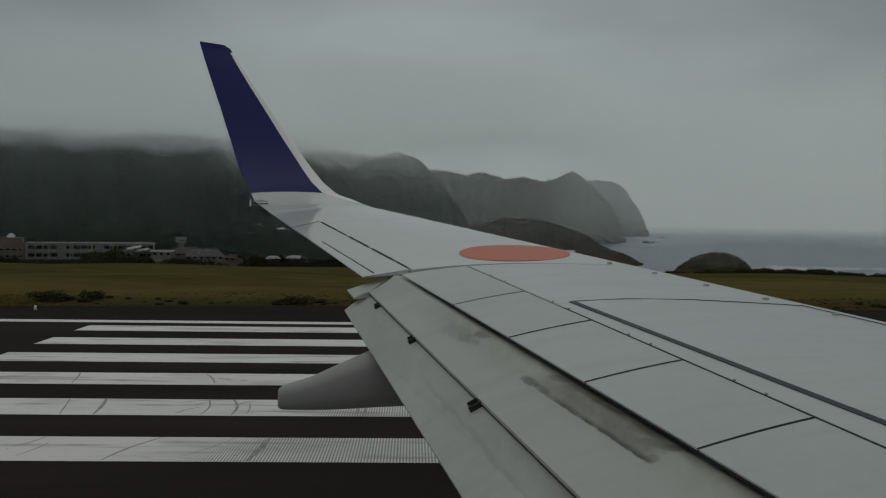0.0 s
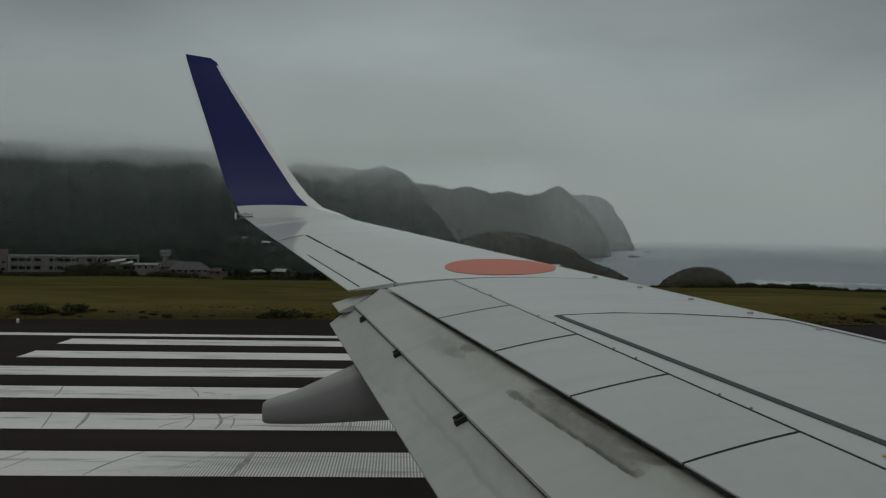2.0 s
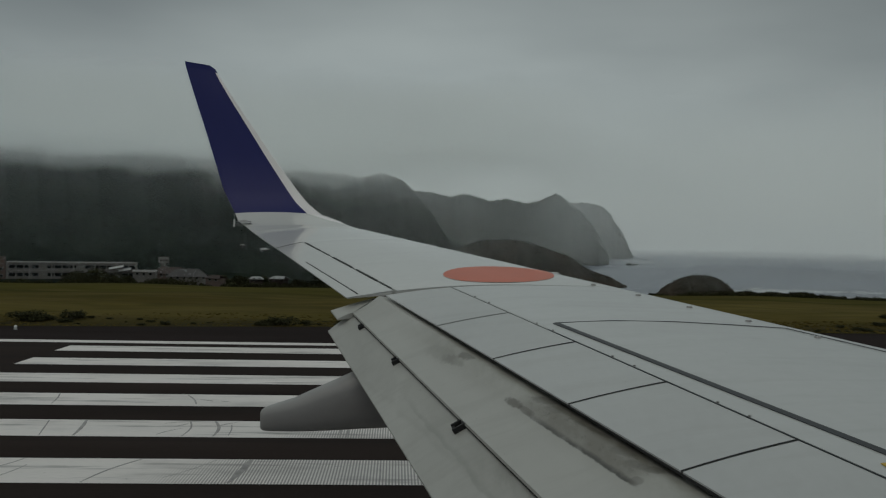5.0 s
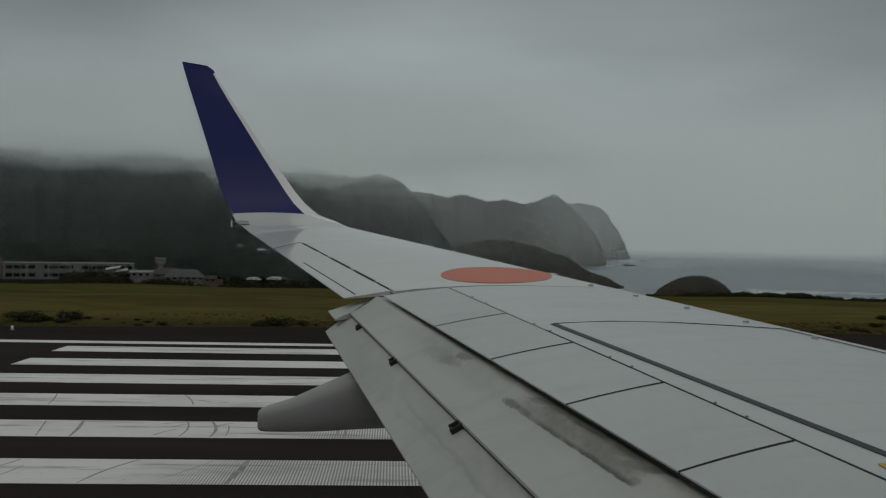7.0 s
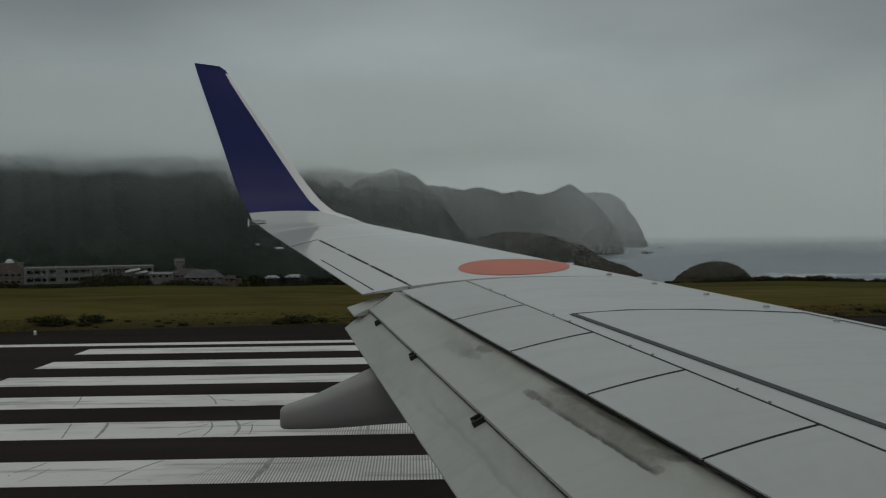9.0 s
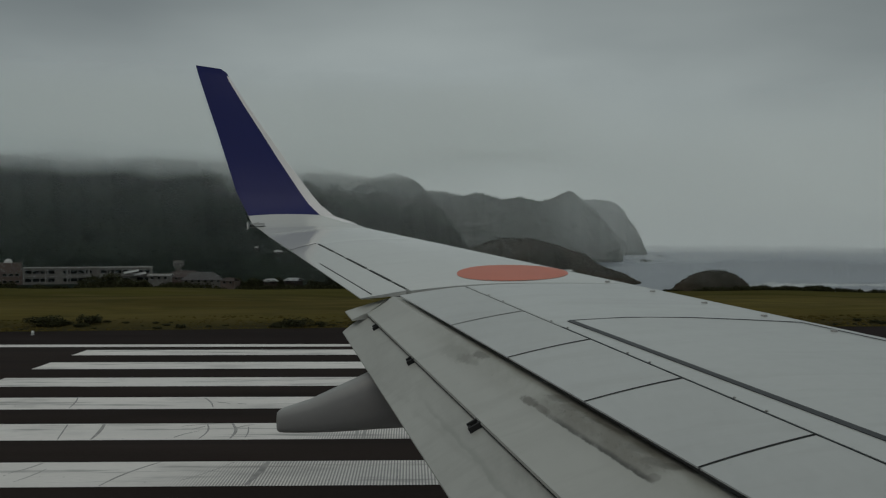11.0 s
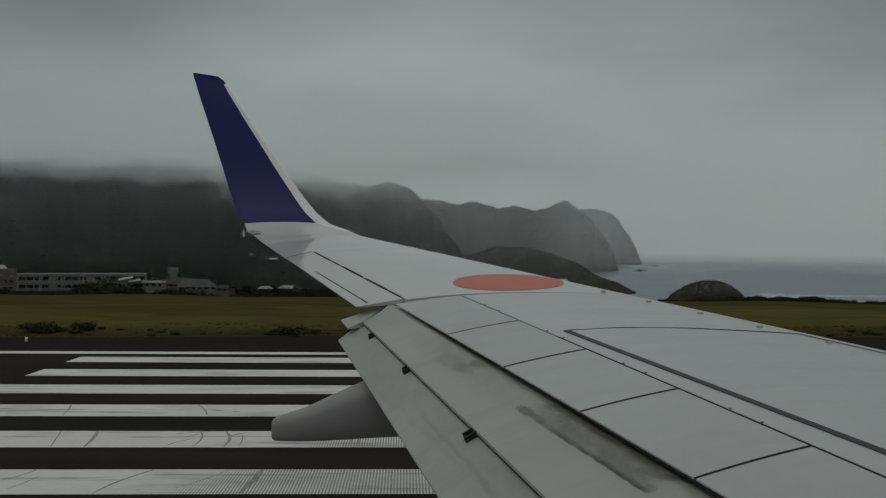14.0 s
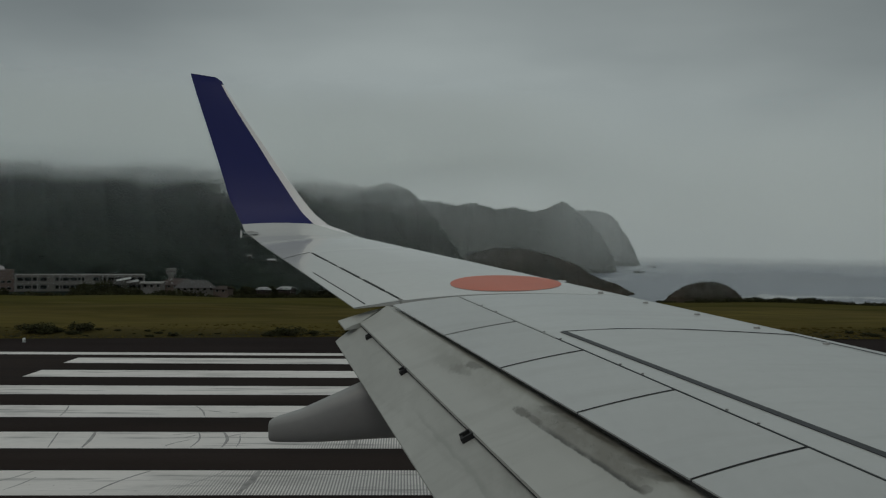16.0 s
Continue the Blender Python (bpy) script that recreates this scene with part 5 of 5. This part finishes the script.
# hotel and water tank on the hillside, further round
hotel = tagged(new("hotel"), "white five-storey hotel with balcony bands", "building")
for k in range(5):
    w = 11 - 0.8 * k
    block(hotel, "storey", -w, w, 0.8 * k, 12, 3.2 * k, 3.2 * k + 2.9, M_PALE)
    block(hotel, "balcony", -w - 0.4, w + 0.4, 0.8 * k - 1.2, 12.2, 3.2 * k + 2.9, 3.2 * k + 3.2, M_WHITEROOF)
    facade(hotel, -w + 0.5, w - 0.5, 0.8 * k, 1, 3.2 * k, 3.0, 7, 1.7, 1.4)
place(hotel, -34.5, 460, 0)
hotel.location.z = -15

def on_slope(ob, a, el, r0=430):
    r = next((q for q in range(r0, 990, 3) if float(land(a - TURN, q)) >= EYE + q * math.tan(radians(el))), 700)
    place(ob, a, r, -0.3)


tank = tagged(new("water_tank"), "white upright water tank on the wooded slope", "tank")
bm = bmesh.new()
bmesh.ops.create_cone(bm, cap_ends=True, segments=24, radius1=1.9, radius2=1.9, depth=5.0, matrix=Matrix.Translation((0, 0, 2.5)))
part("shell", bm, M_WHITEROOF, tank, "white painted shell", True)
bm = bmesh.new()
bmesh.ops.create_cone(bm, cap_ends=True, segments=24, radius1=2.05, radius2=0.5, depth=1.0, matrix=Matrix.Translation((0, 0, 5.5)))
part("lid", bm, M_WHITEROOF, tank)
on_slope(tank, -26.7, -0.1)
mast = tagged(new("radio_mast"), "thin grey lattice radio mast on the slope", "mast")
for x, y in ((-0.5, -0.5), (0.5, -0.5), (0.0, 0.6)):
    bm = bmesh.new()
    loft(bm, [[(x * k + 0.06 * math.cos(t), y * k + 0.06 * math.sin(t), z) for t in (0, 2.1, 4.2)] for k, z in ((1.0, 0.0), (0.3, 16.0))])
    part("leg", bm, M_STEEL, mast)
for i in range(8):
    z = 1.0 + 1.9 * i
    k = 1 - 0.7 * z / 16
    bm = bmesh.new()
    box(bm, -0.55 * k, 0.55 * k, -0.55 * k, -0.47 * k, z, z + 0.08)
    part("brace", bm, M_STEEL, mast)
on_slope(mast, -25.2, -0.3)

# runway edge light
lamp = tagged(new("runway_edge_light"), "small white runway edge light on the shoulder", "light")
bm = bmesh.new()
bmesh.ops.create_cone(bm, cap_ends=True, segments=16, radius1=0.14, radius2=0.11, depth=0.10, matrix=Matrix.Translation((0, 0, 0.05)))
part("base", bm, M_STEEL, lamp)
bm = bmesh.new()
bmesh.ops.create_uvsphere(bm, u_segments=16, v_segments=8, radius=1, matrix=Matrix.LocRotScale((0, 0, 0.20), None, (0.12, 0.12, 0.14)))
part("lens", bm, M_LAMP, lamp, "clear lamp lens", True)
for x in (-75.4, 44.6):
    copy_thing(lamp, RUN @ pose(x, 40.8, -0.006) @ Matrix.Diagonal((0.55, 0.55, 0.55, 1)))["group"] = "runway edge lights"
lamp.matrix_basis = RUN @ pose(-15.4, 40.8, -0.006) @ Matrix.Diagonal((0.55, 0.55, 0.55, 1))
lamp["group"] = "runway edge lights"

# surf at the foot of the cliffs and beyond the islet
def surf(a0, a1, r0, r1, seed, width):
    bm = bmesh.new()
    n = 220
    rings = []
    for i in range(n + 1):
        k = i / n
        a, r = a0 - TURN + (a1 - a0) * k, r0 + (r1 - r0) * k
        ragged = 0.55 + 0.5 * noise.noise((k * 7, seed, 0)) + 0.45 * noise.noise((k * 31, seed, 3)) + 0.3 * noise.noise((k * 90, seed, 5))
        w = width * max(0.03, ragged) * math.sin(math.pi * min(0.98, max(0.02, k))) ** 0.6
        s, c = math.sin(radians(a)), math.cos(radians(a))
        dr = width * 0.8 * noise.noise((k * 5, seed, 7))
        rings.append([((r + dr - w) * s, (r + dr - w) * c, SEA + 0.05), ((r + dr) * s, (r + dr) * c, SEA + 0.5), ((r + dr + w) * s, (r + dr + w) * c, SEA + 0.05)])
    loft(bm, rings, close_ring=False)
    return tagged(link("surf", bm, M_FOAM), "white surf breaking on the shore", "surf", kind="stuff")


surf(17.0, 20.8, 588, 606, 1.0, 46)
surf(19.4, 25.0, 600, 620, 6.0, 24)
surf(18.5, 27.0, 530, 560, 4.0, 8)
surf(9.3, 11.0, 915, 905, 2.0, 16)
surf(10.4, 12.3, 1520, 1560, 3.0, 26)


# rocks off the foot of the cliffs
for i, (a, r, w, h) in enumerate(((11.35, 1180, 4.5, 3), (11.7, 1200, 3, 2), (12.2, 1560, 6, 2.5))):
    v, f = blob(40 + i, 9, 6)
    x, y, z = polar(a, r)
    rock = arrays("sea_rock", [(p[0] * w, p[1] * w, p[2] * h) for p in v.tolist()], f.tolist(), M_LAND)
    rock.matrix_basis = pose(x, y, SEA, 0, 0, 50 * i)
    tagged(rock, "low dark rock in the surf below the cliffs", "rock", "rocks below the cliffs")


# ---------------------------------------------------------------- cloud and mist: far soft veils
def veil(name, far, a0, a1, z0, z1, stops, strength, color, label, scale=0.004, patchy=0.5, stretch=(1, 1, 2.0), fade=0.0):
    """A curved far veil of cloud; stops: (elevation in degrees, density)."""
    n, k = 60, 1
    V, F = [], []
    for i in range(k + 1):
        for j in range(n + 1):
            a = radians(a0 + (a1 - a0) * j / n)
            z = z0 + (z1 - z0) * i / k
            V.append((far * math.sin(a), far * math.cos(a), z))
    for i in range(k):
        for j in range(n):
            o = i * (n + 1) + j
            F.append((o, o + 1, o + n + 2, o + n + 1))
    m = bpy.data.materials.new(name)
    m.use_nodes = True
    nt = m.node_tree
    nt.nodes.clear()
    out = nt.nodes.new("ShaderNodeOutputMaterial")
    mixer = nt.nodes.new("ShaderNodeMixShader")
    clear = nt.nodes.new("ShaderNodeBsdfTransparent")
    # droplets scatter the light of the whole sky, from either side of the veil
    glow = nt.nodes.new("ShaderNodeAddShader")
    for k2, (kind, up) in enumerate((("ShaderNodeBsdfDiffuse", 1.0), ("ShaderNodeBsdfTranslucent", -1.0))):
        sh = nt.nodes.new(kind)
        sh.inputs["Color"].default_value = (*[min(1.0, c * strength * 0.90) for c in color], 1)
        nv = nt.nodes.new("ShaderNodeCombineXYZ")
        nv.inputs["Z"].default_value = up
        nt.links.new(nv.outputs[0], sh.inputs["Normal"])
        nt.links.new(sh.outputs[0], glow.inputs[k2])
    co = nt.nodes.new("ShaderNodeTexCoord")
    sp = nt.nodes.new("ShaderNodeSeparateXYZ")
    nt.links.new(co.outputs["Object"], sp.inputs[0])
    ns = noise_of(nt, co.outputs["Object"], scale, 5, stretch, 0, 0.55)
    wob = math_node(nt, "MULTIPLY", math_node(nt, "SUBTRACT", ns, 0.5), patchy)
    hh = math_node(nt, "DIVIDE", math_node(nt, "SUBTRACT", sp.outputs["Z"], EYE), far)
    hh = math_node(nt, "ADD", hh, math_node(nt, "MULTIPLY", wob, 0.06))
    rp = nt.nodes.new("ShaderNodeValToRGB")
    rp.color_ramp.interpolation = "EASE"
    lo, hi = -0.06, 0.26
    el = rp.color_ramp.elements
    while len(el) < len(stops):
        el.new(0.5)
    for e, (deg, d) in zip(el, stops):
        e.position, e.color = (math.tan(radians(deg)) - lo) / (hi - lo), (d, d, d, 1)
    nt.links.new(math_node(nt, "DIVIDE", math_node(nt, "SUBTRACT", hh, lo), hi - lo), rp.inputs[0])
    dens = rp.outputs[0]
    if fade:
        dens = math_node(nt, "MULTIPLY", dens, span(nt, sp.outputs["X"], far * math.sin(radians(a1 - fade)), far * math.sin(radians(a1 - 0.3)), 1, 0))
        dens = math_node(nt, "MULTIPLY", dens, span(nt, sp.outputs["X"], far * math.sin(radians(a0 + 0.3)), far * math.sin(radians(a0 + fade)), 0, 1))
    grain = nt.nodes.new("ShaderNodeTexWhiteNoise")
    nt.links.new(co.outputs["Object"], grain.inputs["Vector"])
    nt.links.new(math_node(nt, "LESS_THAN", grain.outputs["Value"], dens), mixer.inputs[0])
    nt.links.new(clear.outputs[0], mixer.inputs[1])
    nt.links.new(glow.outputs[0], mixer.inputs[2])
    nt.links.new(mixer.outputs[0], out.inputs[0])
    ob = arrays(name, V, F, m, smooth=True)
    return tagged(ob, label, "cloud", kind="structure")


MIST = (0.965, 1.0, 0.99)
veil("backdrop_mist_far", 1990, -90, 90, -60, 420, [(-0.76, 0.0), (-0.52, 0.50), (-0.33, 0.88), (0.5, 0.90), (2.6, 0.3), (7, 0.0)], 1.12, MIST, "pale sea mist hiding the horizon", 0.003, 0.05)
veil("backdrop_mist_headland", 1540, 4, 60, -22, 350, [(-0.96, 0.0), (-0.6, 0.10), (0.5, 0.15), (2.0, 0.20), (4.0, 0.26), (9, 0.0)], 1.12, MIST, "thin mist in front of the far headland", 0.003, 0.2, fade=4.0)
veil("backdrop_mist_cliffs", 1035, -5, 60, -22, 200, [(-1.42, 0.0), (-0.9, 0.10), (0.0, 0.14), (2.0, 0.17), (4.0, 0.28), (9, 0.0)], 1.11, MIST, "thin mist in front of the cliffs", 0.005, 0.3, fade=8.0)
veil("backdrop_mist_bay", 1027, 3.7, 60, -22, 200, [(-1.42, 0.0), (-0.9, 0.10), (1.0, 0.17), (3.0, 0.20), (5.0, 0.15), (9, 0.0)], 1.11, MIST, "thin mist over the bay", 0.005, 0.3, fade=4.0)
veil("backdrop_mist_slope", 376, -70, -4, -20, 50, [(-2.5, 0.0), (-1.7, 0.018), (0.0, 0.034), (2.0, 0.052), (4.5, 0.09), (6.5, 0.0)], 1.0, (0.90, 1.0, 1.04), "thin mist in front of the wooded slope", 0.03, 0.25, fade=8.0)
veil("backdrop_mist_near", 378, -12, 30, -20, 50, [(-2.8, 0.0), (-2.3, 0.03), (-1.6, 0.055), (0.0, 0.105), (2.0, 0.12), (4.5, 0.12), (6.5, 0.0)], 1.0, MIST, "thin mist in front of the wooded hill", 0.02, 0.1, fade=6.0)
veil("backdrop_cloud_bank", 395, -80, 13.0, -14, 90, [(-1.5, 0.0), (0.0, 0.012), (3.3, 0.035), (4.1, 0.28), (4.7, 0.80), (7.2, 0.60), (9.8, 0.0)], 1.11, MIST, "grey cloud lying on the mountain", 0.02, 0.55, (1, 1, 1.2), fade=12.0)
veil("backdrop_cloud_bank", 386, -80, 11.0, -14, 90, [(1.4, 0.0), (3.4, 0.03), (4.2, 0.28), (4.8, 0.80), (7.5, 0.55), (10, 0.0)], 1.11, MIST, "grey cloud lying on the mountain", 0.04, 0.6, (1, 1, 1.2), fade=10.0)
veil("backdrop_cloud_wisp", 371, -15, -1.6, -14, 90, [(2.2, 0.0), (2.9, 0.08), (3.4, 0.42), (3.9, 0.88), (6.2, 0.45), (8.5, 0.0)], 1.11, MIST, "grey cloud wisps over the shoulder of the mountain", 0.05, 0.75, (1, 1, 1.2), fade=4.0)
veil("backdrop_mist_shoulder", 381, -8.5, 3.8, -14, 60, [(-1.0, 0.01), (0.5, 0.02), (1.6, 0.05), (2.4, 0.11), (3.2, 0.26), (4.2, 0.40), (6.5, 0.0)], 1.11, MIST, "thin mist clinging to the mountain's seaward shoulder", 0.03, 0.5, (1, 1, 1.2), fade=5.0)
